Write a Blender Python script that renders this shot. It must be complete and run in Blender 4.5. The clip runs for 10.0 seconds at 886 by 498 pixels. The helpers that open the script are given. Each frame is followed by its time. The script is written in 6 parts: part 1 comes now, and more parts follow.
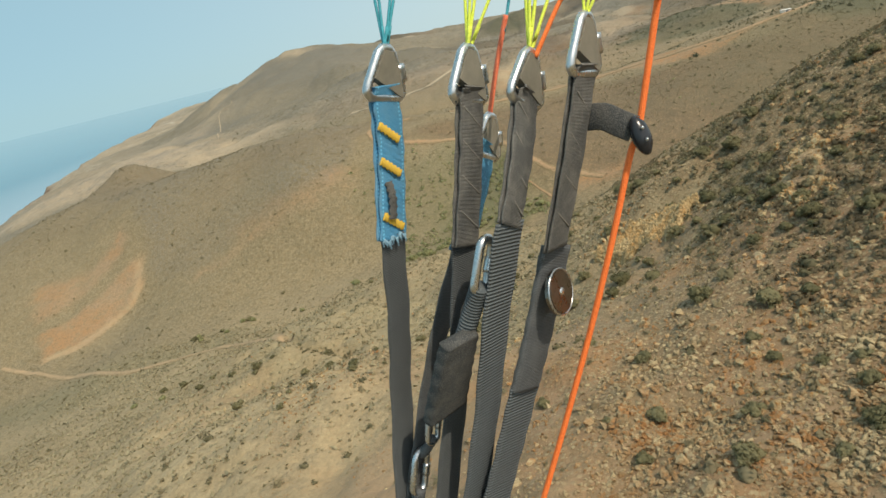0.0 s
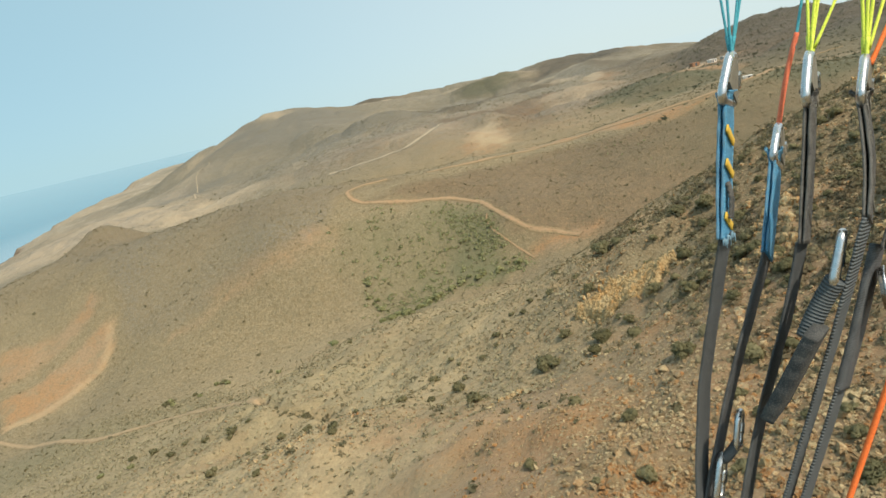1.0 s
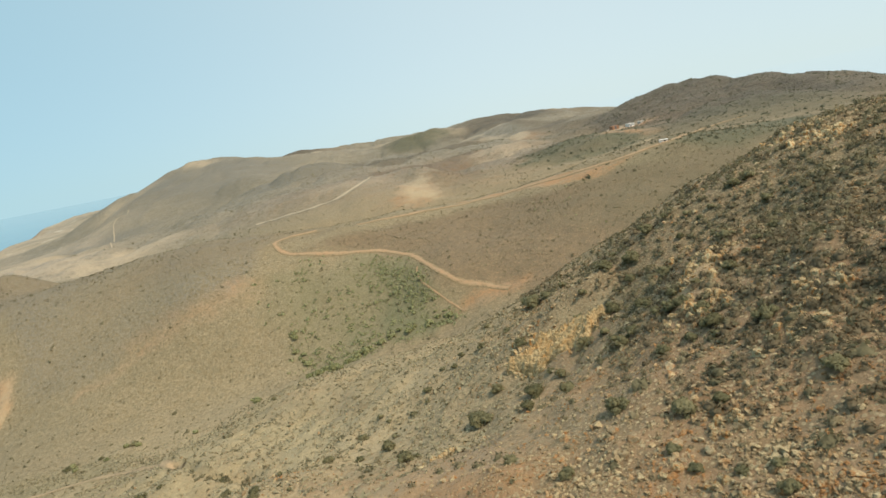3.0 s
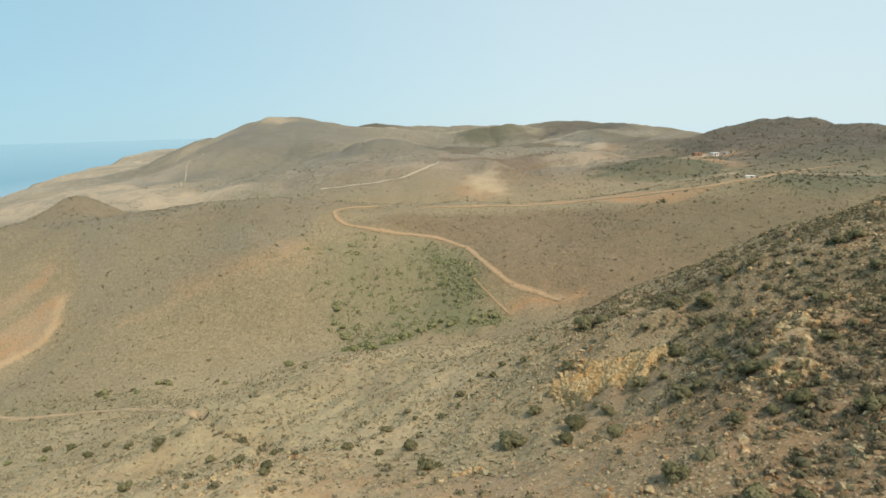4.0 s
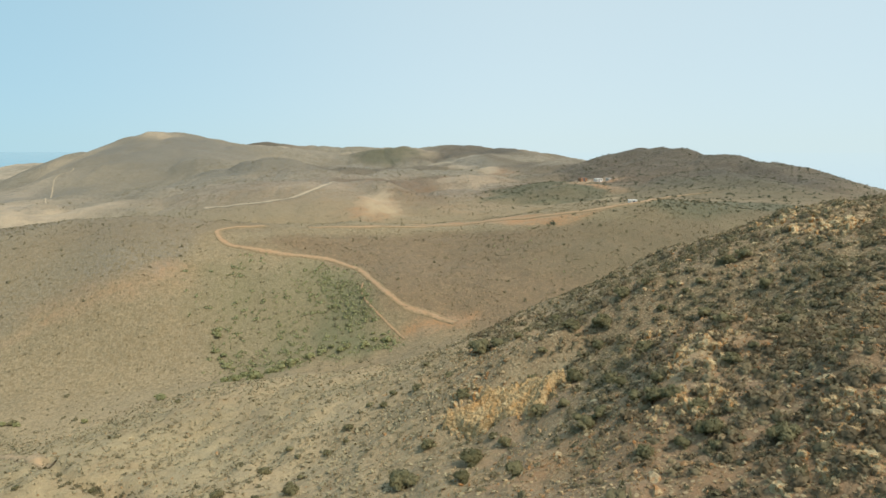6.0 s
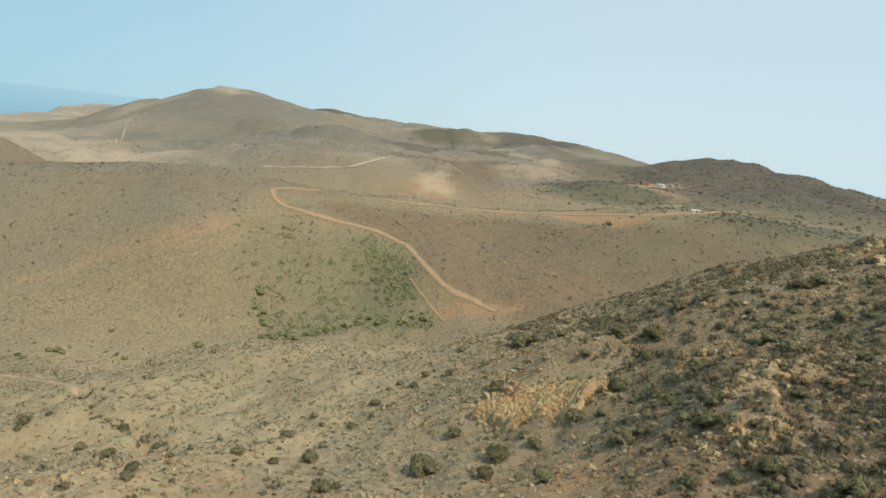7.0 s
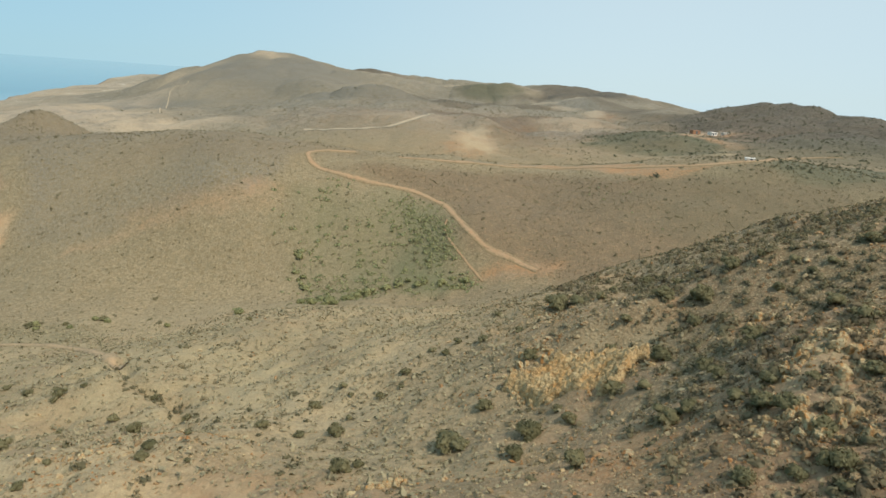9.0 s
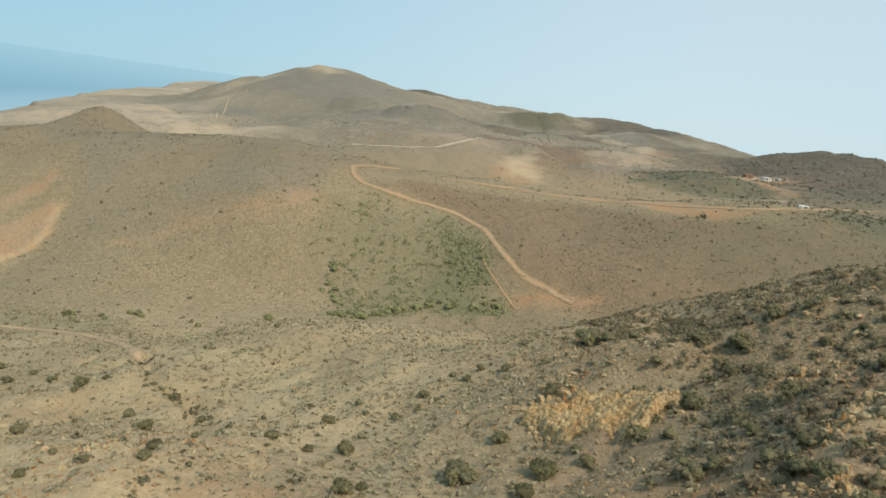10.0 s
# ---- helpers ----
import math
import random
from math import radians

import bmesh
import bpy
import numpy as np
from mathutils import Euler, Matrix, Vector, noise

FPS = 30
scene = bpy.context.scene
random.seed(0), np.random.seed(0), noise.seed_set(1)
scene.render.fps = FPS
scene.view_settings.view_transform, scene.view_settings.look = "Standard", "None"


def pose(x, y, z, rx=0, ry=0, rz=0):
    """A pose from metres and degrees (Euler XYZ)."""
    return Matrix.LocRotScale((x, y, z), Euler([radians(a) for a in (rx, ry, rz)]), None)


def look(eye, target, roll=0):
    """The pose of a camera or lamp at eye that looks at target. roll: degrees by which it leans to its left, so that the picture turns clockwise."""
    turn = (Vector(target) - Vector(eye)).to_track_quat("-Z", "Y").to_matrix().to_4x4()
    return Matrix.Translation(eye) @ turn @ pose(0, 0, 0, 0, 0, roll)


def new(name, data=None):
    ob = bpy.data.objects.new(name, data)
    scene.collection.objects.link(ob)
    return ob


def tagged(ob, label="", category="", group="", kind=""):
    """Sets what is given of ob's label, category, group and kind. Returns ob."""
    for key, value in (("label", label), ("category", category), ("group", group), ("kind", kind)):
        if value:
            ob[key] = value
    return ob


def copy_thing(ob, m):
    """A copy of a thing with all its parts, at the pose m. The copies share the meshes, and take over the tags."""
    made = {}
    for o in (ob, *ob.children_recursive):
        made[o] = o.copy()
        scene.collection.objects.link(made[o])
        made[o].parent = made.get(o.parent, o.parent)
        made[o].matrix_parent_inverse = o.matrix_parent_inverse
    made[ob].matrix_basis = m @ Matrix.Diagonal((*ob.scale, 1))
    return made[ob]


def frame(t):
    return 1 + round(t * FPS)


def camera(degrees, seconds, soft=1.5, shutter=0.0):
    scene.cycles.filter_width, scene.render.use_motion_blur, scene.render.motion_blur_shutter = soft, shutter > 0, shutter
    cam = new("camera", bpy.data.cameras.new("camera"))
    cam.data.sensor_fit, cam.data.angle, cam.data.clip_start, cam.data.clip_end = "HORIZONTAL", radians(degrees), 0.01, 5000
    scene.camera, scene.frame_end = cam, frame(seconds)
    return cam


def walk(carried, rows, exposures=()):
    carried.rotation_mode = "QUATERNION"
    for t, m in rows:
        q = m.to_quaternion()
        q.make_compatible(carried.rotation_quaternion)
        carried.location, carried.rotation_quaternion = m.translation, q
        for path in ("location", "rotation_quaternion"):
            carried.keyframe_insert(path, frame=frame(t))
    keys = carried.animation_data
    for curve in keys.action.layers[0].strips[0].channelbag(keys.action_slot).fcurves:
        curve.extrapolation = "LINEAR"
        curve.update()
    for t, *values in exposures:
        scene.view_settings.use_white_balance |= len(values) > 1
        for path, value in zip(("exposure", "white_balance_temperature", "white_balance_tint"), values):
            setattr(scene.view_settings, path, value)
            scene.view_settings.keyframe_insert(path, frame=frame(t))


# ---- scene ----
cam = camera(69.0, 10.0, 1.6)
PATH = [
    (0, (1.200, -5.000, 100.200), (-0.066, 4.364, 96.927), -13.91),
    (0.3, (1.133, -5.001, 100.194), (0.638, 4.477, 97.044), -15.68),
    (0.5, (1.085, -5.014, 100.195), (1.026, 4.544, 97.258), -16.41),
    (0.8, (0.980, -5.029, 100.207), (0.708, 4.609, 97.555), -16.63),
    (1, (0.852, -5.042, 100.229), (0.115, 4.612, 97.730), -13.38),
    (1.5, (0.737, -5.001, 100.217), (0.635, 4.695, 97.773), -11.59),
    (2, (0.707, -4.942, 100.202), (0.984, 4.800, 97.963), -15.30),
    (2.5, (0.696, -4.875, 100.185), (1.688, 4.841, 98.034), -18.06),
    (2.7, (0.692, -4.855, 100.180), (1.703, 4.879, 98.124), -15.91),
    (3.8, (-0.149, -1.199, 100.217), (-1.027, 8.562, 98.231), -1.00),
    (4, (0.035, -0.561, 100.225), (-0.302, 9.234, 98.235), -1.75),
    (4.5, (-0.095, 0.274, 100.118), (-0.076, 10.149, 98.541), -2.47),
    (5, (-0.082, 1.085, 99.904), (-0.750, 10.870, 97.954), -1.36),
    (5.5, (0.564, 2.289, 99.226), (0.169, 12.137, 97.539), -2.43),
    (5.7, (0.720, 3.017, 99.233), (1.386, 12.859, 97.593), -3.81),
    (6.8, (0.377, 5.777, 98.643), (1.589, 15.518, 96.734), 6.69),
    (7, (0.700, 6.219, 98.547), (1.265, 16.009, 96.589), 6.56),
    (7.5, (1.622, 7.606, 98.089), (2.265, 17.430, 96.336), 2.62),
    (8, (1.714, 8.569, 98.120), (3.336, 18.173, 95.851), 2.33),
    (8.5, (1.997, 9.422, 98.043), (3.864, 18.874, 95.365), 2.87),
    (9, (2.575, 10.277, 98.068), (2.486, 19.921, 95.423), 4.06),
    (9.5, (3.925, 11.575, 97.535), (2.728, 21.192, 95.071), 4.77),
    (10, (3.432, 11.795, 97.573), (2.696, 21.485, 95.213), 7.90),
]
walk(cam, [(t, look(eye, target, roll)) for t, eye, target, roll in PATH],
     [(0.0, 0.14, 6850, 10), (0.6, 0.22, 6850, 10), (1.2, 0.30, 6850, 10), (2.7, 0.28, 6800, 10), (4.0, 0.29, 6600, 10), (5.7, 0.28, 6550, 10), (7.0, 0.21, 6450, 10), (10.0, 0.20, 6450, 10)])

# ---- light ----
SUN_AZ, SUN_EL = radians(134), radians(53)   # clockwise from +y, above the horizon
world = bpy.data.worlds.new("sky")
scene.world = world
world.use_nodes = True
wn, wl = world.node_tree.nodes, world.node_tree.links
sky = wn.new("ShaderNodeTexSky")
sky.sky_type = "NISHITA"
sky.sun_disc = False
sky.sun_elevation, sky.sun_rotation = SUN_EL, SUN_AZ
sky.altitude, sky.air_density, sky.dust_density, sky.ozone_density = 100, 1.0, 2.5, 1.5
# the sky is read a little above the horizon, so that it pales evenly down to the sea haze
wc = wn.new("ShaderNodeTexCoord")
sep, comb = wn.new("ShaderNodeSeparateXYZ"), wn.new("ShaderNodeCombineXYZ")
lift = wn.new("ShaderNodeMath")
lift.operation, lift.inputs[1].default_value = "MAXIMUM", 0.0
lift2 = wn.new("ShaderNodeMath")
lift2.operation, lift2.inputs[1].default_value = "ADD", 0.09
wl.new(wc.outputs["Generated"], sep.inputs[0])
wl.new(sep.outputs["Z"], lift.inputs[0])
wl.new(lift.outputs[0], lift2.inputs[0])
wl.new(sep.outputs["X"], comb.inputs["X"])
wl.new(sep.outputs["Y"], comb.inputs["Y"])
wl.new(lift2.outputs[0], comb.inputs["Z"])
wl.new(comb.outputs[0], sky.inputs["Vector"])
veil = wn.new("ShaderNodeMix")
veil.data_type = "RGBA"
veil.inputs["Factor"].default_value = 0.7
# sea haze, whiter on the sun's side
side = wn.new("ShaderNodeMapRange")
side.interpolation_type = "SMOOTHSTEP"
side.inputs["From Min"].default_value, side.inputs["From Max"].default_value = -0.75, 0.35
haze = wn.new("ShaderNodeMix")
haze.data_type = "RGBA"
haze.inputs["A"].default_value, haze.inputs["B"].default_value = (2.45, 4.45, 5.25, 1), (4.85, 6.0, 6.2, 1)
wl.new(sep.outputs["X"], side.inputs["Value"])
wl.new(side.outputs["Result"], haze.inputs["Factor"])
wl.new(haze.outputs["Result"], veil.inputs["B"])
wl.new(sky.outputs["Color"], veil.inputs["A"])
wl.new(veil.outputs["Result"], wn["Background"].inputs["Color"])
wn["Background"].inputs["Strength"].default_value = 0.126
sun_data = bpy.data.lights.new("sun", "SUN")
sun_data.energy, sun_data.angle, sun_data.color = 3.1, radians(0.6), (1.0, 0.90, 0.76)
sun = new("sun", sun_data)
sun.matrix_world = look((0, 0, 300), (-math.sin(SUN_AZ) * math.cos(SUN_EL), -math.cos(SUN_AZ) * math.cos(SUN_EL), 300 - math.sin(SUN_EL)))


# ---- land shape: ridges, valleys and spot heights (x, y, z) ----
MAIN_RIDGE = [(-181, 264, 64), (-167, 273, 68), (-141, 271, 60), (-118, 255, 65), (-91, 241, 71), (-65, 223, 74), (-42, 204, 74), (-29, 233, 70),
              (-9, 250, 67), (18, 254, 66)]
ROAD_CREST = [(38, 237, 69), (58, 217, 73), (73, 205, 76), (91, 205, 79), (113, 212, 78), (124, 200, 77)]
MID_SLOPE = [(28, 188, 64), (49, 173, 66), (66, 178, 69), (-38, 192, 71), (-23, 184, 68), (-4, 180, 65), (7, 162, 61), (16, 154, 57),
             (-61, 180, 67), (-92, 194, 66), (-122, 201, 66), (-135, 192, 57)]
FOOT = [(-95, 164, 47), (-70, 157, 46), (-47, 153, 46), (-40, 167, 57), (-13, 160, 52), (-117, 162, 40)]
VALLEY = [(11, 150, 53), (-5, 145, 50), (-26, 140, 47.7), (-46, 132, 46.3), (-72, 132, 43), (-98, 133, 42)]
NEAR_FLANK = [(-8, 95, 60.6), (6, 105, 60.9), (18, 119, 61.2), (-36, 77, 61.3), (4, 57, 72.2), (16, 57, 78.3), (26, 62, 86.7), (23, 107, 67.5),
              (-18, 51, 72.4), (-6.3, 61.1, 66.5), (-14.9, 68.5, 62.3), (8.9, 49.7, 74.8), (0.9, 73.5, 69), (-7, 69.5, 66.4), (-1.6, 65.7, 67.7), (12.7, 41.3, 78.6),
              (4.3, 62.9, 71.5), (17, 49.7, 80.8), (-23.6, 84.4, 58.6), (-9.6, 81.1, 65.1), (10, 59.6, 75.2), (19.1, 38.3, 85.6), (-19.8, 98.6, 59.4), (10.3, 73.4, 71.9),
              (-45.3, 119.3, 48.2), (-29.9, 123.4, 52.8), (7.7, 88, 69.2), (16.6, 79.8, 74), (23.1, 51.4, 82.7), (21.2, 58.1, 82.3), (27.3, 87.1, 74.6), (26.4, 112.3, 67.4),
              (28, 66.3, 82.8), (-18.7, 106, 59.8), (30.9, 58, 89.1)]
NEAR_CREST = [(43, 62, 92.4), (44, 81, 84.5), (39, 92, 79.6), (30, 106, 72.2), (52, 50, 93.9), (54, 68, 91.7), (54, 77, 90.6), (39.6, 84.6, 81.6),
              (46.5, 96.5, 82.4)]
NEAR_SLOPE = [(33, 36, 89.2), (28, 25, 91.3), (19, 16, 86.5), (23, 28, 87.5), (28, 46, 85), (13, 16, 84.4), (13, 23, 84), (7, 24, 81.8),
              (1, 31, 79.1), (35, 41, 91.6), (24, 43, 87.7), (-42, 53, 63), (-37, 71, 58.2), (-17, 36, 70.4)]
UNDER = [(0, 0, 83), (20, 0, 87), (40, 0, 92), (60, 0, 96), (-30, 0, 72), (-60, 0, 60), (-100, 40, 50), (0, -60, 84),
         (60, -60, 95), (-60, -60, 62), (90, 60, 90), (100, 0, 96), (75, 112, 70), (60, 132, 60), (45, 127, 59.3), (90, 160, 66)]
BASIN = [(-187, 387, 56), (-251, 433, 56), (-117, 382, 58), (-341, 518, 50), (-61, 365, 63), (-22, 399, 70), (-24, 339, 60), (26, 319, 59),
         (19, 420, 66), (59, 335, 62), (-60, 285, 52), (-150, 330, 50), (20, 285, 54), (-195, 300, 55), (-168, 306, 56), (-130, 300, 56),
         (-80, 264, 61)]
HILL_A = [(-256, 587, 51), (-273, 666, 72), (-176, 615, 63), (-122, 649, 76), (-66, 556, 73), (-404, 804, 52), (-324, 786, 78), (-268, 807, 97),
          (-242, 815, 106), (-184, 840, 102), (-128, 850, 92), (-250, 1000, 70)]
FAR_RISE = [(-98, 1196, 80), (26, 1150, 80), (91, 1096, 76), (151, 938, 90), (231, 901, 83), (280, 855, 79), (-30, 759, 67), (41, 849, 77),
            (93, 613, 74), (130, 545, 70)]
HILL_D = [(161, 420, 70), (124, 401, 70), (98, 367, 66), (186, 528, 80), (218, 516, 87), (244, 504, 90.5), (274, 465, 87), (285, 411, 81),
          (171, 339, 72), (168, 284, 72), (400, 400, 40), (300, 640, 60), (430, 560, 20)]
COAST = [(-479, 620, 23), (-524, 700, 22), (-577, 790, 20), (-665, 1015, 21), (-750, 1270, 22), (-800, 1516, 22), (-980, 1950, 22), (-420, 500, 26),
         (-380, 380, 26), (-330, 250, 28), (-330, 700, 48), (-420, 720, 36), (-480, 860, 34), (-560, 1000, 30), (-640, 1300, 26), (-500, 1200, 36),
         (-560, 640, -14), (-575, 710, -14), (-632, 790, -14), (-720, 1000, -14), (-805, 1260, -14), (-862, 1510, -14), (-1060, 1950, -14), (-520, 520, -14),
         (-700, 640, -20), (-1000, 1000, -20), (-1200, 1400, -20), (-600, 300, -20), (-600, 0, -20), (-1400, 2300, -20)]
BEYOND = [(600, 800, -20), (560, 300, 10), (600, 0, 60), (450, 1250, -30), (0, 1600, -40), (-300, 1300, 50), (-500, 1700, 24), (130, 1400, 20),
          (-700, 1900, 20), (-200, 1700, -20), (0, 2400, -60), (700, 2400, -60), (-250, 100, 35), (-250, 0, 35), (200, -300, 90), (-300, -300, 30),
          (900, 1500, -60), (800, -300, 60)]


def plate(points, stiff):
    """A thin plate bent through the spot heights: its knots and weights."""
    p = np.array(points, float)
    xy = p[:, :2] / 100
    d2 = ((xy[:, None] - xy[None]) ** 2).sum(-1)
    k = 0.5 * d2 * np.log(d2 + 1e-9) + stiff * np.eye(len(p))
    q = np.c_[np.ones(len(p)), xy]
    a = np.block([[k, q], [q.T, np.zeros((3, 3))]])
    return xy, np.linalg.solve(a, np.r_[p[:, 2], np.zeros(3)])


KNOTS, WEIGHTS = plate(MAIN_RIDGE + ROAD_CREST + MID_SLOPE + FOOT + VALLEY + NEAR_FLANK + NEAR_CREST + NEAR_SLOPE + UNDER
                       + BASIN + HILL_A + FAR_RISE + HILL_D + COAST + BEYOND, 0.004)


def smooth(a, b, v):
    t = np.clip((v - a) / (b - a), 0, 1)
    return t * t * (3 - 2 * t)


def hashed(ix, iy, seed):
    h = (ix * 374761393 + iy * 668265263 + seed * 974711) & 0x7FFFFFFF
    h = ((h ^ (h >> 13)) * 1274126177) & 0x7FFFFFFF
    return ((h ^ (h >> 16)) & 0xFFFF) / 65535.0


def grain(x, y, size, seed=0):
    """Value noise from -1 to 1 with cells of that size."""
    x, y = np.asarray(x, float) / size, np.asarray(y, float) / size
    ix, iy = np.floor(x).astype(np.int64), np.floor(y).astype(np.int64)
    fx, fy = x - ix, y - iy
    fx, fy = fx * fx * (3 - 2 * fx), fy * fy * (3 - 2 * fy)
    a, b = hashed(ix, iy, seed), hashed(ix + 1, iy, seed)
    c, d = hashed(ix, iy + 1, seed), hashed(ix + 1, iy + 1, seed)
    return 2 * ((a * (1 - fx) + b * fx) * (1 - fy) + (c * (1 - fx) + d * fx) * fy) - 1


def base_height(x, y):
    x, y = np.asarray(x, float), np.asarray(y, float)
    u, v = x / 100, y / 100
    z = WEIGHTS[-3] + WEIGHTS[-2] * u + WEIGHTS[-1] * v
    for (a, b), w in zip(KNOTS, WEIGHTS):
        d2 = (u - a) ** 2 + (v - b) ** 2
        z = z + w * 0.5 * d2 * np.log(d2 + 1e-9)
    return z


# knolls and ledges on top of that: x, y, rise, half widths and turn in degrees
KNOLLS = [(118, 374, 4.5, 26, 26, 0), (-75, 560, 9, 48, 40, 0), (41, 850, 12, 50, 40, 0), (17, 415, 5, 12, 30, 20), (86, 470, 6, 30, 22, 0), (15.4, 60.2, 2.2, 5.5, 1.8, -22), (-122, 240, -1.2, 26, 26, 0),
          (23.3, 43.9, 1.2, 3.0, 1.6, -15), (21.0, 38.8, 1.1, 2.6, 1.6, -20), (23.8, 30.7, 1.0, 2.2, 1.5, -20), (-168, 274, 4, 14, 14, 0),
          (236, 498, 3.0, 18, 30, 0), (258, 476, 3.5, 18, 26, 0), (-128, 960, 7, 40, 40, 0), (-290, 800, -4, 22, 40, 0), (-150, 640, 7, 30, 50, 30), (130, 700, 8, 40, 40, 0)]


WASH = [(-41.0, 88.6), (-35.4, 79.8), (-33.4, 77.8), (-26.3, 73.8), (-16.1, 55.7), (-12.4, 56.4)]


def wash(x, y):
    """How near the dry wash of the valley floor is, from 0 to 1."""
    d = np.full(np.shape(x), 99.0)
    x, y = x + 0.9 * grain(x, y, 6, 33), y + 0.9 * grain(x, y, 6, 34)
    for (ax, ay), (bx, by) in zip(WASH, WASH[1:]):
        k = np.clip(((x - ax) * (bx - ax) + (y - ay) * (by - ay)) / ((bx - ax) ** 2 + (by - ay) ** 2), 0, 1)
        d = np.minimum(d, np.hypot(x - ax - k * (bx - ax), y - ay - k * (by - ay)))
    return np.exp(-(d / 1.1) ** 2)


def height(x, y):
    """The height of the ground anywhere."""
    x, y = np.asarray(x, float), np.asarray(y, float)
    z = base_height(x, y)
    near = smooth(140, 60, np.hypot(x - 15, y - 45))
    r = np.hypot(x, y)
    far = smooth(230, 520, r)
    z = z + far * (2.5 * grain(x, y, 90, 3) - 4.5 * (1 - np.abs(grain(x, y, 70, 9))) ** 3 - 2.6 * (1 - np.abs(grain(x, y, 33, 4))) ** 3 - 1.5 * (1 - np.abs(grain(x, y, 16, 14))) ** 2 + 2.6) * smooth(20, 60, z)
    for cx, cy, rise, rx, ry, turn in KNOLLS:
        c, s = math.cos(radians(turn)), math.sin(radians(turn))
        u, v = (x - cx) * c + (y - cy) * s, -(x - cx) * s + (y - cy) * c
        z = z + rise * np.exp(-(u / rx) ** 2 - (v / ry) ** 2)
    z = z + 0.7 * grain(x, y, 17, 5) + 0.35 * grain(x, y, 7, 6)
    z = z + near * (0.42 * grain(x, y, 3.1, 7) + 0.22 * grain(x, y, 1.4, 8))
    z = z - 1.3 * wash(x, y)
    cliff = -10 + 27 * smooth(-4, 10, z)
    return np.where(z < 17, np.minimum(cliff, 17), np.minimum(z, 108))


def steps(*runs):
    """Grid lines from runs of (start, end, spacing)."""
    out = []
    for a, b, s in runs:
        out += list(np.linspace(a, b, max(2, int(round((b - a) / s)) + 1))[:-1])
    return np.array(out + [runs[-1][1]])


def mesh_object(name, verts, faces, material, smooth_shade=True, normals=None):
    me = bpy.data.meshes.new(name)
    verts, faces = np.asarray(verts, np.float32), np.asarray(faces, np.int32)
    n = faces.shape[1]
    me.vertices.add(len(verts))
    me.vertices.foreach_set("co", verts.ravel())
    me.loops.add(faces.size)
    me.loops.foreach_set("vertex_index", faces.ravel())
    me.polygons.add(len(faces))
    me.polygons.foreach_set("loop_start", np.arange(0, faces.size, n, dtype=np.int32))
    me.polygons.foreach_set("use_smooth", np.full(len(faces), smooth_shade))
    me.update(calc_edges=True)
    if normals is None:
        me.validate()
    else:
        me.normals_split_custom_set_from_vertices(np.asarray(normals, np.float32))
    if material:
        me.materials.append(material)
    return new(name, me)


def quads(rows, cols):
    i = np.arange(rows * cols).reshape(rows, cols)
    return np.stack([i[:-1, :-1], i[:-1, 1:], i[1:, 1:], i[1:, :-1]], -1).reshape(-1, 4)


# ---- materials ----
class Surface:
    """A node material, built up by short calls that give back sockets."""

    def __init__(self, name, rough=0.9):
        self.m = bpy.data.materials.new(name)
        self.m.use_nodes = True
        self.t = self.m.node_tree
        self.bsdf = self.t.nodes["Principled BSDF"]
        self.bsdf.inputs["Roughness"].default_value = rough
        self.at = self.add("ShaderNodeNewGeometry").outputs["Position"]

    def add(self, kind):
        return self.t.nodes.new(kind)

    def put(self, value, socket):
        if isinstance(value, (int, float)):
            socket.default_value = value
        elif isinstance(value, tuple):
            socket.default_value = (*value, 1) if len(value) == 3 and socket.type == "RGBA" else value
        else:
            self.t.links.new(value, socket)

    def local(self):
        self.at = self.add("ShaderNodeTexCoord").outputs["Object"]
        return self

    def noise(self, scale, detail=4, rough=0.6):
        n = self.add("ShaderNodeTexNoise")
        self.put(self.at, n.inputs["Vector"])
        n.inputs["Scale"].default_value, n.inputs["Detail"].default_value, n.inputs["Roughness"].default_value = scale, detail, rough
        return n.outputs["Fac"]

    def cells(self, scale, out="Distance", feature="F1"):
        n = self.add("ShaderNodeTexVoronoi")
        n.feature = feature
        self.put(self.at, n.inputs["Vector"])
        n.inputs["Scale"].default_value = scale
        return n.outputs[out]

    def mask(self, name):
        n = self.add("ShaderNodeAttribute")
        n.attribute_name = name
        return n.outputs["Fac"]

    def span(self, value, a, b, c=0.0, d=1.0):
        n = self.add("ShaderNodeMapRange")
        self.put(value, n.inputs["Value"])
        for key, v in zip(("From Min", "From Max", "To Min", "To Max"), (a, b, c, d)):
            n.inputs[key].default_value = v
        return n.outputs["Result"]

    def sum(self, kind, a, b):
        n = self.add("ShaderNodeMath")
        n.operation = kind
        self.put(a, n.inputs[0])
        self.put(b, n.inputs[1])
        return n.outputs[0]

    def mix(self, fac, a, b, blend="MIX"):
        n = self.add("ShaderNodeMix")
        n.data_type, n.blend_type = "RGBA", blend
        self.put(fac, n.inputs["Factor"])
        self.put(a, n.inputs["A"])
        self.put(b, n.inputs["B"])
        return n.outputs["Result"]

    def random(self, per="object"):
        if per == "object":
            return self.add("ShaderNodeObjectInfo").outputs["Random"]
        return self.add("ShaderNodeNewGeometry").outputs["Random Per Island"]

    def bump(self, value, strength, distance):
        n = self.add("ShaderNodeBump")
        n.inputs["Strength"].default_value, n.inputs["Distance"].default_value = strength, distance
        self.put(value, n.inputs["Height"])
        self.put(n.outputs["Normal"], self.bsdf.inputs["Normal"])

    def colour(self, value):
        self.put(value, self.bsdf.inputs["Base Color"])
        return self


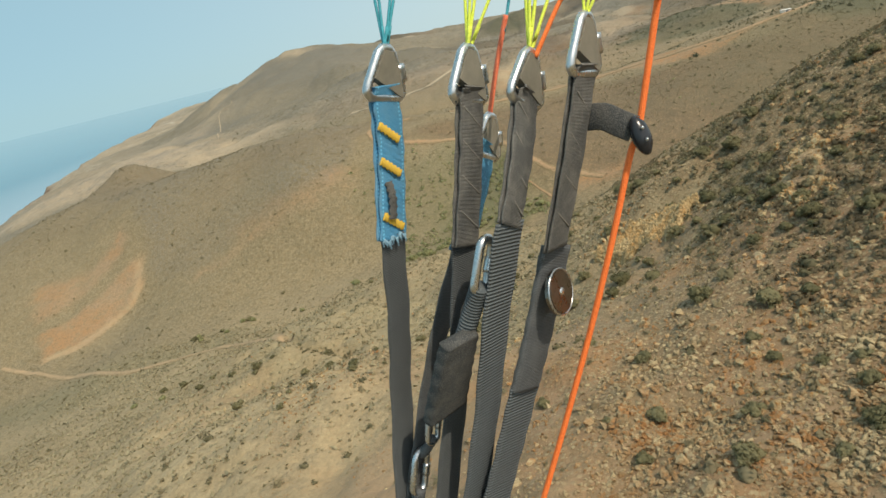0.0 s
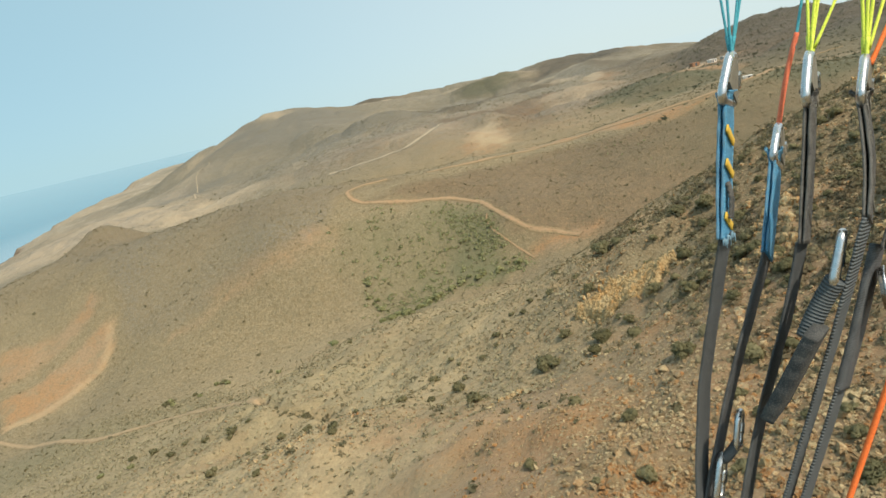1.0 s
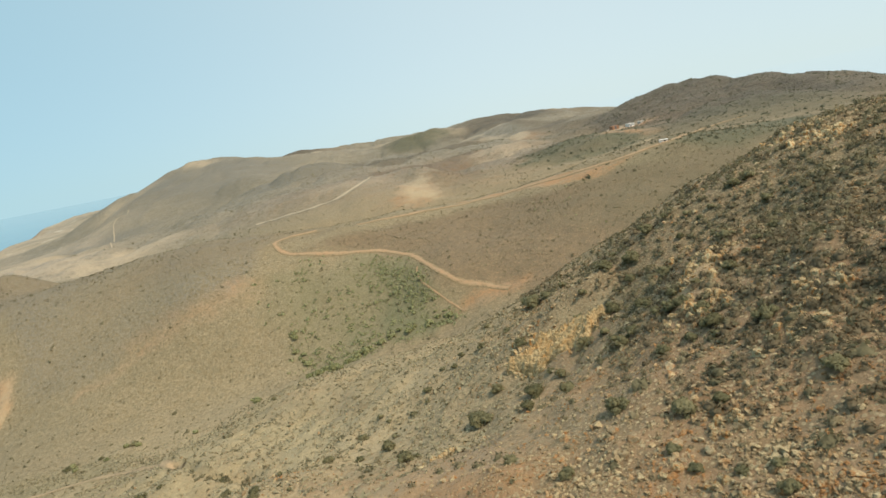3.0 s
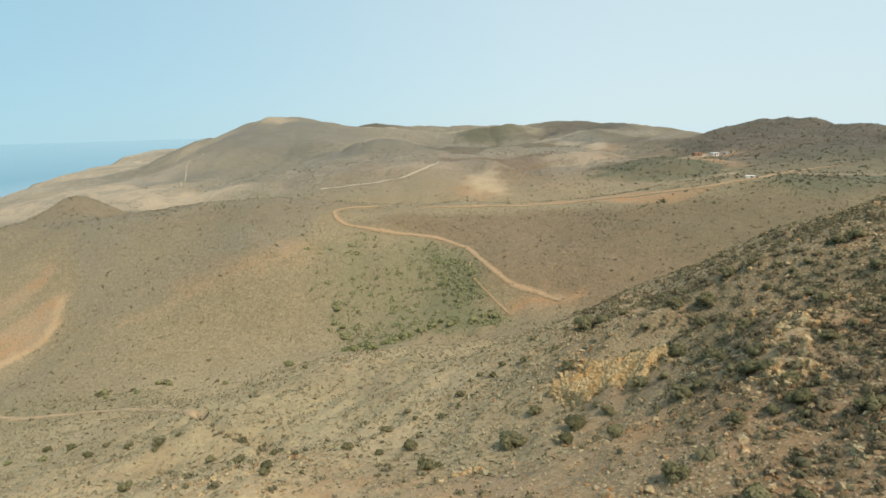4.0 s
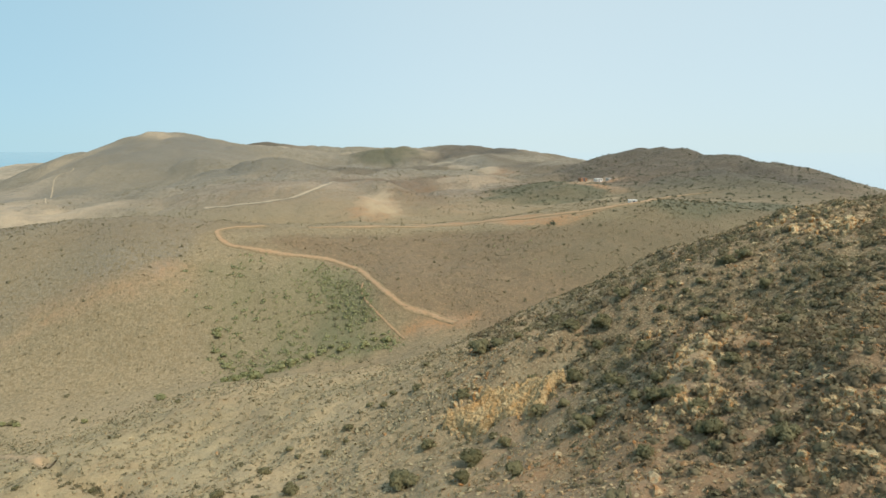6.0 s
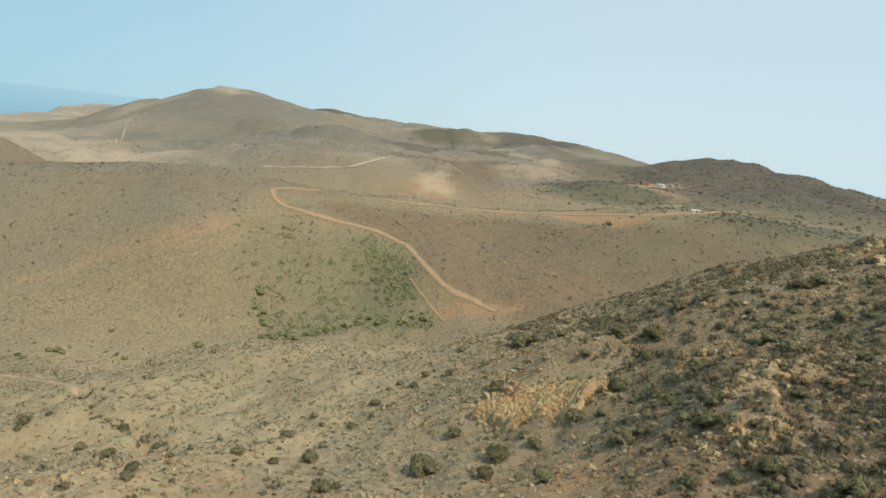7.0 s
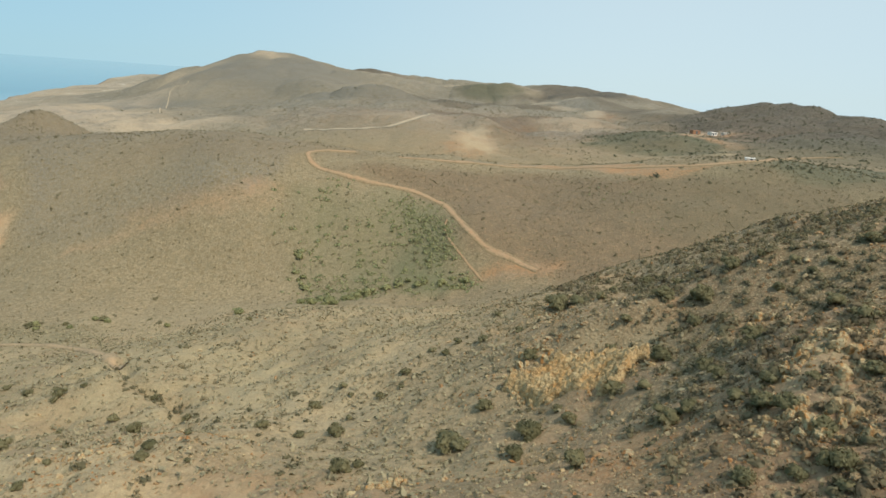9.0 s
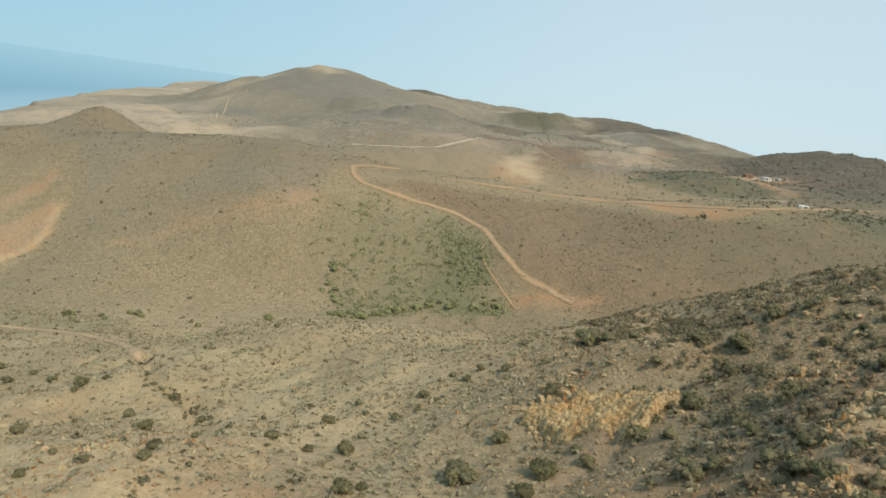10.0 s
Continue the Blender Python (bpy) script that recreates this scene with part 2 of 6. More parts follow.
def ground_surface():
    s = Surface("hillside", 0.95)
    c = s.mix(s.span(s.noise(0.045, 5), 0.35, 0.65), (0.285, 0.228, 0.138), (0.236, 0.194, 0.114))
    c = s.mix(s.span(s.noise(0.35, 6, 0.7), 0.42, 0.68, 0, 0.8), c, (0.300, 0.232, 0.128))
    earth = s.mix(s.span(s.noise(0.16, 5, 0.7), 0.35, 0.65), (0.245, 0.130, 0.054), (0.265, 0.168, 0.078))
    c = s.mix(s.mask("warm"), c, s.mix(s.span(s.noise(0.9, 6, 0.75), 0.50, 0.66, 0, 0.6), earth, (0.350, 0.262, 0.142)))
    # dry ground of the far hills, distance haze put in its colour, in patches and gullies
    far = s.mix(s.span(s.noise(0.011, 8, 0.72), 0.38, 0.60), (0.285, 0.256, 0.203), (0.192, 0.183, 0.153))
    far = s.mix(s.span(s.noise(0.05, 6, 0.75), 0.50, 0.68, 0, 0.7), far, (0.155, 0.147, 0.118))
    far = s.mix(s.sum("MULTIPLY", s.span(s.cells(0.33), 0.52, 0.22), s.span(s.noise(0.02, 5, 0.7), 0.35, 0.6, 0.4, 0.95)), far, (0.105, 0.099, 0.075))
    c = s.mix(s.mask("far_land_haze"), c, far)
    # grey ground of the upper slope and far hill, with bluish haze mixed in
    c = s.mix(s.mask("grey_and_haze"), c, s.mix(s.span(s.noise(0.03, 8, 0.75), 0.35, 0.65), (0.180, 0.177, 0.156), (0.134, 0.135, 0.121)))
    c = s.mix(s.mask("dusky"), c, s.mix(s.span(s.noise(0.08, 6, 0.75), 0.35, 0.65), (0.205, 0.136, 0.072), (0.145, 0.106, 0.058)))
    c = s.mix(s.span(s.sum("MULTIPLY", s.mask("dusky"), s.mask("far_land_haze")), 0.0, 0.6), c, s.mix(s.span(s.noise(0.06, 7, 0.75), 0.38, 0.62), (0.092, 0.083, 0.064), (0.060, 0.056, 0.045)))
    hill = s.sum("MULTIPLY", s.mask("dusky"), s.mask("far_land_haze"))
    c = s.mix(s.sum("MULTIPLY", hill, s.span(s.noise(0.30, 7, 0.8), 0.52, 0.40, 0, 0.85)), c, (0.050, 0.051, 0.038))
    c = s.mix(s.sum("MULTIPLY", hill, s.span(s.noise(0.21, 8, 0.82), 0.54, 0.66, 0, 0.75)), c, (0.215, 0.170, 0.122))
    slope = s.sum("SUBTRACT", s.mask("dusky"), hill)
    c = s.mix(s.sum("MULTIPLY", slope, s.span(s.noise(0.30, 6, 0.8), 0.54, 0.42, 0, 0.75)), c, (0.112, 0.086, 0.052))
    c = s.mix(s.sum("MULTIPLY", slope, s.span(s.noise(0.42, 6, 0.8), 0.54, 0.66, 0, 0.7)), c, (0.290, 0.196, 0.108))
    clods = s.sum("MULTIPLY", s.span(s.cells(1.35), 0.46, 0.18), slope)
    c = s.mix(s.sum("MULTIPLY", clods, 0.8), c, (0.330, 0.205, 0.108))
    # bare orange earth and pale limestone ground
    c = s.mix(s.sum("MULTIPLY", s.mask("bare"), s.span(s.noise(0.22, 6, 0.7), 0.30, 0.50)), c, s.mix(s.span(s.noise(0.09, 4), 0.4, 0.6), (0.400, 0.200, 0.082), (0.370, 0.240, 0.140)))
    c = s.mix(s.sum("MULTIPLY", s.mask("pale"), s.span(s.noise(0.06, 7, 0.75), 0.31, 0.52)), c, s.mix(s.mask("far_land_haze"), (0.490, 0.378, 0.215), (0.46, 0.365, 0.255)))
    c = s.mix(s.sum("MULTIPLY", s.mask("chalk"), s.span(s.noise(0.035, 8, 0.8), 0.52, 0.62)), c, (0.62, 0.55, 0.44))
    c = s.mix(s.mask("cliff"), c, s.mix(s.span(s.noise(0.12, 6, 0.8), 0.4, 0.6), (0.16, 0.085, 0.055), (0.24, 0.15, 0.10)))
    # green flush of low plants
    flush = s.sum("MULTIPLY", s.span(s.noise(0.3, 6, 0.75), 0.26, 0.46, 0.35, 1.0), s.span(s.noise(0.07, 4), 0.34, 0.54, 0.75, 1.0))
    c = s.mix(s.sum("MULTIPLY", s.mask("green"), flush), c, s.mix(s.sum("MAXIMUM", s.mask("far_land_haze"), s.span(s.mask("dusky"), 0.3, 0.8)), (0.150, 0.149, 0.076), (0.078, 0.084, 0.048)))
    # tufts and cushions too small to stand alone
    tufts = s.sum("MULTIPLY", s.span(s.cells(0.95), 0.44, 0.20), s.span(s.noise(0.5, 3), 0.35, 0.6))
    open_scrub = s.sum("MULTIPLY", s.mask("scrub"), s.sum("MULTIPLY", s.span(hill, 0.1, 0.5, 1.0, 0.12), s.span(s.mask("dusky"), 0.3, 0.9, 1.0, 0.6)))
    c = s.mix(s.sum("MULTIPLY", tufts, open_scrub), c, (0.100, 0.092, 0.050))
    specks = s.span(s.cells(1.5), 0.56, 0.22)
    c = s.mix(s.sum("MULTIPLY", specks, s.sum("MULTIPLY", open_scrub, s.span(s.mask("green"), 0.3, 0.9, 0.85, 0.4))), c, (0.120, 0.104, 0.056))
    glints = s.sum("MULTIPLY", s.span(s.cells(1.9, feature="F1"), 0.30, 0.14), s.sum("SUBTRACT", s.mask("scrub"), s.mask("dusky")))
    c = s.mix(s.sum("MULTIPLY", s.span(glints, 0.0, 1.0, 0.0, 0.85), s.span(s.noise(0.8, 4, 0.7), 0.42, 0.62)), c, (0.40, 0.33, 0.21))
    # dry litter, gravel and small plants, down to a hand's width
    close = s.sum("MULTIPLY", s.sum("SUBTRACT", 1.0, s.mask("far_land_haze")), s.span(s.mask("bare"), 0.3, 0.9, 1.0, 0.25))
    straw = s.sum("MULTIPLY", s.span(s.noise(3.4, 6, 0.8), 0.50, 0.64, 0, 0.7), s.sum("MULTIPLY", close, s.span(s.mask("green"), 0, 0.8, 1.0, 0.3)))
    c = s.mix(straw, c, s.mix(s.mask("dusky"), (0.40, 0.315, 0.180), (0.235, 0.162, 0.088)))
    clumps = s.sum("MULTIPLY", s.span(s.noise(2.1, 7, 0.8), 0.50, 0.34, 0, 0.85), s.sum("MULTIPLY", close, s.span(s.mask("pale"), 0.1, 0.7, 1.0, 0.5)))
    c = s.mix(clumps, c, s.mix(s.mask("green"), (0.112, 0.094, 0.050), (0.098, 0.108, 0.046)))
    patchy = s.sum("MULTIPLY", s.span(s.noise(0.95, 5, 0.75), 0.53, 0.40, 0, 0.72), s.sum("MULTIPLY", close, s.span(s.mask("pale"), 0.1, 0.7, 1.0, 0.35)))
    c = s.mix(patchy, c, s.mix(s.mask("green"), s.mix(s.mask("dusky"), (0.190, 0.140, 0.068), (0.140, 0.098, 0.054)), (0.118, 0.128, 0.056)))
    chips = s.sum("MULTIPLY", s.span(s.cells(6.5), 0.30, 0.16), s.sum("MULTIPLY", close, s.span(s.sum("ADD", s.noise(0.6, 4, 0.7), s.sum("MULTIPLY", s.mask("rocky"), 0.15)), 0.40, 0.62, 0, 0.8)))
    chips = s.sum("MULTIPLY", chips, s.sum("MULTIPLY", s.span(s.mask("dusky"), 0.4, 0.9, 1.0, 0.35), s.span(s.mask("green"), 0.2, 0.8, 1.0, 0.3)))
    c = s.mix(chips, c, (0.54, 0.435, 0.265))
    thicket = s.sum("MULTIPLY", s.sum("MULTIPLY", s.mask("green"), s.mask("dusky")), s.span(s.noise(0.22, 6, 0.75), 0.36, 0.56, 0.45, 1.0))
    c = s.mix(thicket, c, s.mix(s.span(s.noise(0.5, 5, 0.75), 0.4, 0.6), (0.066, 0.072, 0.038), (0.112, 0.110, 0.062)))
    # stones lying in the soil
    stones = s.sum("MULTIPLY", s.span(s.cells(3.2), 0.40, 0.26), s.mask("rocky"))
    tone = s.mix(s.cells(3.2, "Color"), (0.26, 0.175, 0.085), (0.50, 0.390, 0.225))
    c = s.mix(stones, c, tone)
    c = s.mix(s.span(s.noise(7, 4, 0.7), 0.3, 0.75, 0.0, 0.35), c, (0.17, 0.12, 0.07))
    s.colour(c)
    fine = s.sum("ADD", s.noise(1.6, 8, 0.75), s.sum("MULTIPLY", s.cells(3.2), -0.35))
    broad = s.sum("MULTIPLY", s.mask("far_land_haze"), s.sum("MULTIPLY", s.noise(0.05, 8, 0.7), 22.0))
    s.bump(s.sum("ADD", fine, broad), 0.6, 0.30)
    return s.m


def dirt_surface(name, a, b, verge):
    s = Surface(name, 0.95)
    c = s.mix(s.span(s.noise(0.5, 6, 0.7), 0.35, 0.65), a, b)
    c = s.mix(s.span(s.noise(3.0, 5, 0.7), 0.45, 0.75, 0, 0.5), c, (0.20, 0.135, 0.08))
    worn = s.sum("ADD", s.mask("verge"), s.span(s.noise(0.7, 6, 0.75), 0.3, 0.7, -0.45, 0.45))
    c = s.mix(s.span(worn, 0.15, 0.75), c, s.mix(s.span(s.cells(1.6), 0.4, 0.2), verge, tuple(0.55 * v for v in verge)))
    s.colour(c)
    s.bump(s.noise(2.5, 6, 0.7), 0.6, 0.15)
    return s.m


def leaf_surface(name, dark, light, per):
    s = Surface(name, 0.8)
    c = s.mix(s.random(per) if per == "object" else s.span(s.noise(0.55, 4, 0.7), 0.32, 0.68), dark, light)
    c = s.mix(s.span(s.noise(6.0, 4, 0.7), 0.42, 0.7, 0, 0.4), c, tuple(0.6 * v for v in dark))
    c = s.mix(s.span(s.random("island"), 0.6, 1.0, 0, 0.5), c, light)
    s.colour(c)
    # thin leaves let some light through
    glow = s.add("ShaderNodeBsdfTranslucent")
    s.put(c, glow.inputs["Color"])
    blend = s.add("ShaderNodeMixShader")
    blend.inputs["Fac"].default_value = 0.4
    s.put(s.bsdf.outputs[0], blend.inputs[1])
    s.put(glow.outputs[0], blend.inputs[2])
    s.put(blend.outputs[0], s.t.nodes["Material Output"].inputs["Surface"])
    return s.m


def rock_surface(name, a, b, rust, per):
    s = Surface(name, 0.92)
    if per == "object":
        s.local()
    c = s.mix(s.random(per), a, b)
    c = s.mix(s.sum("MULTIPLY", s.span(s.noise(1.6, 6, 0.7), 0.44, 0.56), s.span(s.noise(0.25 if per == "island" else 0.9, 3), 0.42, 0.56)), c, rust)
    c = s.mix(s.span(s.noise(7, 5, 0.7), 0.52, 0.75, 0, 0.65), c, (0.14, 0.11, 0.07))
    s.colour(c)
    s.bump(s.sum("ADD", s.noise(4, 8, 0.75), s.cells(2.2)), 1.0, 0.16)
    return s.m


def face_surface():
    """Weathered limestone: cream with ochre bands, rust stains and dark lichen."""
    s = Surface("crag_face", 0.92)
    c = s.mix(s.span(s.noise(1.1, 6, 0.75), 0.38, 0.62), (0.44, 0.305, 0.145), (0.58, 0.440, 0.235))
    c = s.mix(s.span(s.noise(0.55, 6, 0.75), 0.44, 0.60, 0, 0.85), c, (0.490, 0.275, 0.095))
    c = s.mix(s.span(s.noise(2.6, 6, 0.8), 0.52, 0.64, 0, 0.6), c, (0.200, 0.150, 0.085))
    c = s.mix(s.span(s.noise(4.5, 5, 0.8), 0.55, 0.68, 0, 0.7), c, (0.600, 0.510, 0.330))
    s.colour(c)
    s.bump(s.sum("ADD", s.noise(4, 8, 0.75), s.cells(3.0)), 1.0, 0.18)
    return s.m


def sea_surface():
    s = Surface("sea", 0.06)
    # towards +x the water turns near-white metal, standing in for haze behind the hills
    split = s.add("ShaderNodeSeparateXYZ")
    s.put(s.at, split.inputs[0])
    haze_white = s.span(split.outputs["X"], -900, -100)
    s.colour(s.mix(haze_white, s.mix(s.span(s.noise(0.004, 4), 0.4, 0.62), (0.010, 0.115, 0.160), (0.016, 0.135, 0.178)), (0.93, 0.96, 0.96)))
    s.put(haze_white, s.bsdf.inputs["Metallic"])
    s.bsdf.inputs["IOR"].default_value = 1.33
    # ripples near the shore, glassy water far out
    n = s.add("ShaderNodeVectorMath")
    n.operation = "LENGTH"
    s.put(s.at, n.inputs[0])
    s.bump(s.sum("MULTIPLY", s.noise(0.12, 6, 0.65), s.sum("MULTIPLY", s.span(haze_white, 0, 1, 1, 0), s.span(n.outputs["Value"], 1000, 3200, 1.0, 0.0))), 0.03, 0.4)
    s.put(s.span(n.outputs["Value"], 1000, 4000, 0.06, 0.01), s.bsdf.inputs["Roughness"])
    return s.m


def web_surface(name, a, b, pitch, depth=0.6, dust=0.4, grime=(0.134, 0.144, 0.142), thread=0.16):
    """Woven webbing: ribs across the strap, worn and dusty, with a stitched line near each edge."""
    s = Surface(name, 0.88).local()
    along, across = s.mask("along"), s.mask("across")
    rib = s.sum("SINE", s.sum("MULTIPLY", along, 2 * math.pi / pitch), 0.0)
    c = s.mix(s.span(rib, -0.6, 0.8), a, b)
    c = s.mix(s.span(s.noise(42, 5, 0.7), 0.42, 0.68, 0, dust), c, grime)
    c = s.mix(s.span(s.sum("ADD", s.sum("ABSOLUTE", across, 0.0), s.span(s.noise(160, 4, 0.7), 0.3, 0.7, -0.12, 0.12)), 0.86, 1.02, 0, 0.55), c, grime)
    c = s.mix(s.span(s.noise(1100, 2), 0.5, 0.8, 0, 0.35), c, b)
    seam = s.sum("MULTIPLY", s.span(s.sum("ABSOLUTE", s.sum("SUBTRACT", s.sum("ABSOLUTE", across, 0.0), 0.78), 0.0), 0.07, 0.03),
                 s.span(s.sum("SINE", s.sum("MULTIPLY", along, 2 * math.pi / 0.0036), 0.0), -0.1, 0.2))
    c = s.mix(s.sum("MULTIPLY", seam, thread), c, tuple(min(1, 2.2 * v + 0.05) for v in b))
    s.colour(c)
    s.bump(s.sum("ADD", rib, s.noise(700, 3)), depth, 0.0012)
    return s.m


def metal_surface(name, colour, rough):
    s = Surface(name, rough).local()
    s.bsdf.inputs["Metallic"].default_value = 1.0
    s.colour(s.mix(s.span(s.noise(180, 5, 0.7), 0.5, 0.75, 0, 0.5), colour, tuple(0.45 * v for v in colour)))
    s.put(s.span(s.noise(90, 4), 0.3, 0.7, rough * 0.7, rough * 1.5), s.bsdf.inputs["Roughness"])
    return s.m


def cord_surface(name, a, b, braid):
    s = Surface(name, 0.7).local()
    c = s.mix(s.span(s.cells(braid), 0.15, 0.5), a, b)
    s.colour(c)
    s.bump(s.cells(braid), 0.6, 0.0006)
    return s.m


def plain_surface(name, a, b, scale, rough=0.8):
    s = Surface(name, rough).local()
    s.colour(s.mix(s.span(s.noise(scale, 5, 0.7), 0.35, 0.7), a, b))
    return s.m


GROUND = ground_surface()
DIRT = dirt_surface("dirt_track", (0.375, 0.228, 0.120), (0.345, 0.240, 0.140), (0.225, 0.165, 0.088))
PALE_DIRT = dirt_surface("pale_track", (0.47, 0.37, 0.25), (0.38, 0.30, 0.20), (0.235, 0.205, 0.145))
TRAIL = dirt_surface("valley_trail", (0.43, 0.300, 0.170), (0.33, 0.240, 0.140), (0.262, 0.198, 0.112))
SEA = sea_surface()
LEAF = leaf_surface("shrub_leaves", (0.170, 0.160, 0.076), (0.300, 0.268, 0.138), "object")
FRESH_LEAF = leaf_surface("fresh_shrub_leaves", (0.270, 0.280, 0.125), (0.400, 0.390, 0.190), "object")
GREY_LEAF = leaf_surface("dwarf_shrub_leaves", (0.200, 0.166, 0.092), (0.385, 0.318, 0.182), "island")
SAGE_LEAF = leaf_surface("sage_tuft_leaves", (0.275, 0.240, 0.142), (0.520, 0.440, 0.272), "island")
STRAW_LEAF = leaf_surface("straw_tuft_leaves", (0.150, 0.127, 0.066), (0.270, 0.222, 0.124), "island")
FAR_LEAF = leaf_surface("distant_shrub_leaves", (0.130, 0.118, 0.062), (0.250, 0.218, 0.118), "island")
HILL_LEAF = leaf_surface("hill_scrub_leaves", (0.082, 0.086, 0.050), (0.140, 0.138, 0.080), "island")
GREEN_LEAF = leaf_surface("green_shrub_leaves", (0.245, 0.255, 0.120), (0.350, 0.350, 0.175), "island")
DARK_LEAF = leaf_surface("thorn_scrub_leaves", (0.126, 0.098, 0.054), (0.270, 0.214, 0.122), "island")
BARK = plain_surface("bark", (0.12, 0.085, 0.055), (0.20, 0.15, 0.10), 9)
ROCK = rock_surface("hill_stone", (0.33, 0.245, 0.135), (0.52, 0.415, 0.245), (0.40, 0.185, 0.062), "object")
SCREE = rock_surface("loose_stone", (0.225, 0.155, 0.076), (0.55, 0.430, 0.245), (0.37, 0.180, 0.062), "island")
CRAG = rock_surface("outcrop_stone", (0.42, 0.308, 0.155), (0.60, 0.490, 0.285), (0.47, 0.225, 0.065), "object")

BEDROCK = face_surface()


# ---- the ground ----
def blob(x, y, cx, cy, rx, ry, soft=0.5):
    d = np.hypot((x - cx) / rx, (y - cy) / ry) + 0.28 * grain(x, y, 0.4 * rx, 21) + 0.14 * grain(x, y, 0.16 * rx, 22)
    return smooth(1 + soft, 1 - soft, d)


def most(*layers):
    out = layers[0]
    for layer in layers[1:]:
        out = np.maximum(out, layer)
    return out


def inside(x, y, corners, soft=3.0, wobble=1.0):
    """1 within the outline and 0 outside it, with a ragged edge about soft metres wide."""
    u = x + wobble * (1.6 * grain(x, y, 7, 24) + 0.8 * grain(x, y, 2.6, 25))
    v = y + wobble * (1.6 * grain(x, y, 7, 26) + 0.8 * grain(x, y, 2.6, 27))
    near, within = np.full(np.shape(u), 1e9), np.zeros(np.shape(u), bool)
    for (ax, ay), (bx, by) in zip(corners, corners[1:] + corners[:1]):
        k = np.clip(((u - ax) * (bx - ax) + (v - ay) * (by - ay)) / ((bx - ax) ** 2 + (by - ay) ** 2), 0, 1)
        near = np.minimum(near, np.hypot(u - ax - k * (bx - ax), v - ay - k * (by - ay)))
        within ^= ((ay > v) != (by > v)) & (u < ax + (bx - ax) * (v - ay) / (by - ay + 1e-9))
    return smooth(-soft, soft, np.where(within, near, -near))


# outlines in plan of the patches that stand out on the slopes
GREEN_SLOPE = [(-46, 180), (-41, 170), (-36, 162), (-31, 152), (-27, 140), (-18, 136), (-9, 146), (1, 148), (10.5, 148), (6, 157), (1.5, 165), (-2, 175), (-12, 182), (-31, 185)]
DENSE_GREEN = [(-12, 181), (-8, 165), (-12, 150), (-4, 146), (9, 148), (5, 157), (1, 165), (-2, 175)]
ROAD_BANK = [(18, 229), (42, 233), (58, 221), (70, 206), (84, 205), (68, 196), (54, 203), (41, 221)]
LOWER_SCAR = [(-119, 179.6), (-116.4, 172.9), (-118.2, 167.6), (-122.3, 161.8), (-126.3, 153.5), (-137.3, 147.4), (-145.8, 161.2), (-138.4, 166.6), (-131.7, 172.3), (-126, 177.1), (-122, 180.1)]
SCAR_LIP = [(-120.8, 180.7), (-118, 179.8), (-115.5, 171.7), (-117, 167), (-122.1, 161.4), (-129.7, 150.8), (-136.8, 146.7), (-138.8, 149.7), (-131.6, 153.8), (-124.1, 162.9), (-119.5, 168.4), (-118.9, 174)]
UPPER_SCAR = [(-132.1, 196.3), (-125.6, 190.8), (-126.7, 184.7), (-131.9, 179.4), (-140.6, 172.6), (-149.8, 166.2), (-160.2, 184.4), (-146.5, 181.5), (-138.1, 184.6), (-134, 189.9)]
UPPER_SLOPE = [(-46, 181), (-54, 176.5), (-71, 172.5), (-84, 170), (-95, 166), (-112, 172), (-120, 190), (-132, 212), (-158, 232), (-195, 262), (-175, 290), (-118, 262), (-60, 226), (-41, 205)]
EARTH_CUT = [(112, 366), (126, 374), (140, 380), (150, 366), (153, 350), (144, 342), (139, 354), (134, 366), (122, 368)]
LEDGE = [(-46, 180.5), (-54, 176), (-71, 172), (-84, 169.5), (-95, 165.5), (-95, 162), (-84, 166), (-70, 168), (-54, 172), (-46, 176)]
SLATE_SPUR = [(-1, 204), (29, 217), (51, 201), (83, 194), (108, 190), (112, 165), (70, 140), (30, 135), (24, 149), (14, 154), (6, 161), (0, 177), (-10, 184), (-30, 190)]


def rockiness(x, y):
    """How stony the ground is, from 0 to 1."""
    slope = smooth(-6, 10, x - 0.12 * (y - 20)) * smooth(120, 70, y)
    patch = 0.5 + 0.5 * grain(x, y, 13, 31) + 0.25 * grain(x, y, 5, 32)
    near = smooth(52, 24, y) * smooth(-12, 4, x)
    crest = blob(x, y, 40, 61, 12, 26)
    crag = most(blob(x, y, 13, 59, 6, 4), blob(x, y, 20, 38, 5, 6), blob(x, y, -22, 51, 9, 7), blob(x, y, 9, 20, 8, 9))
    return np.clip(0.65 * slope * patch + 0.75 * near * (0.45 + 0.55 * patch) + 0.6 * crest * patch + 0.8 * crag, 0, 1)


def stoniness(x, y):
    return np.maximum(rockiness(x, y), 0.65 * smooth(2, 16, x) * smooth(115, 85, y))


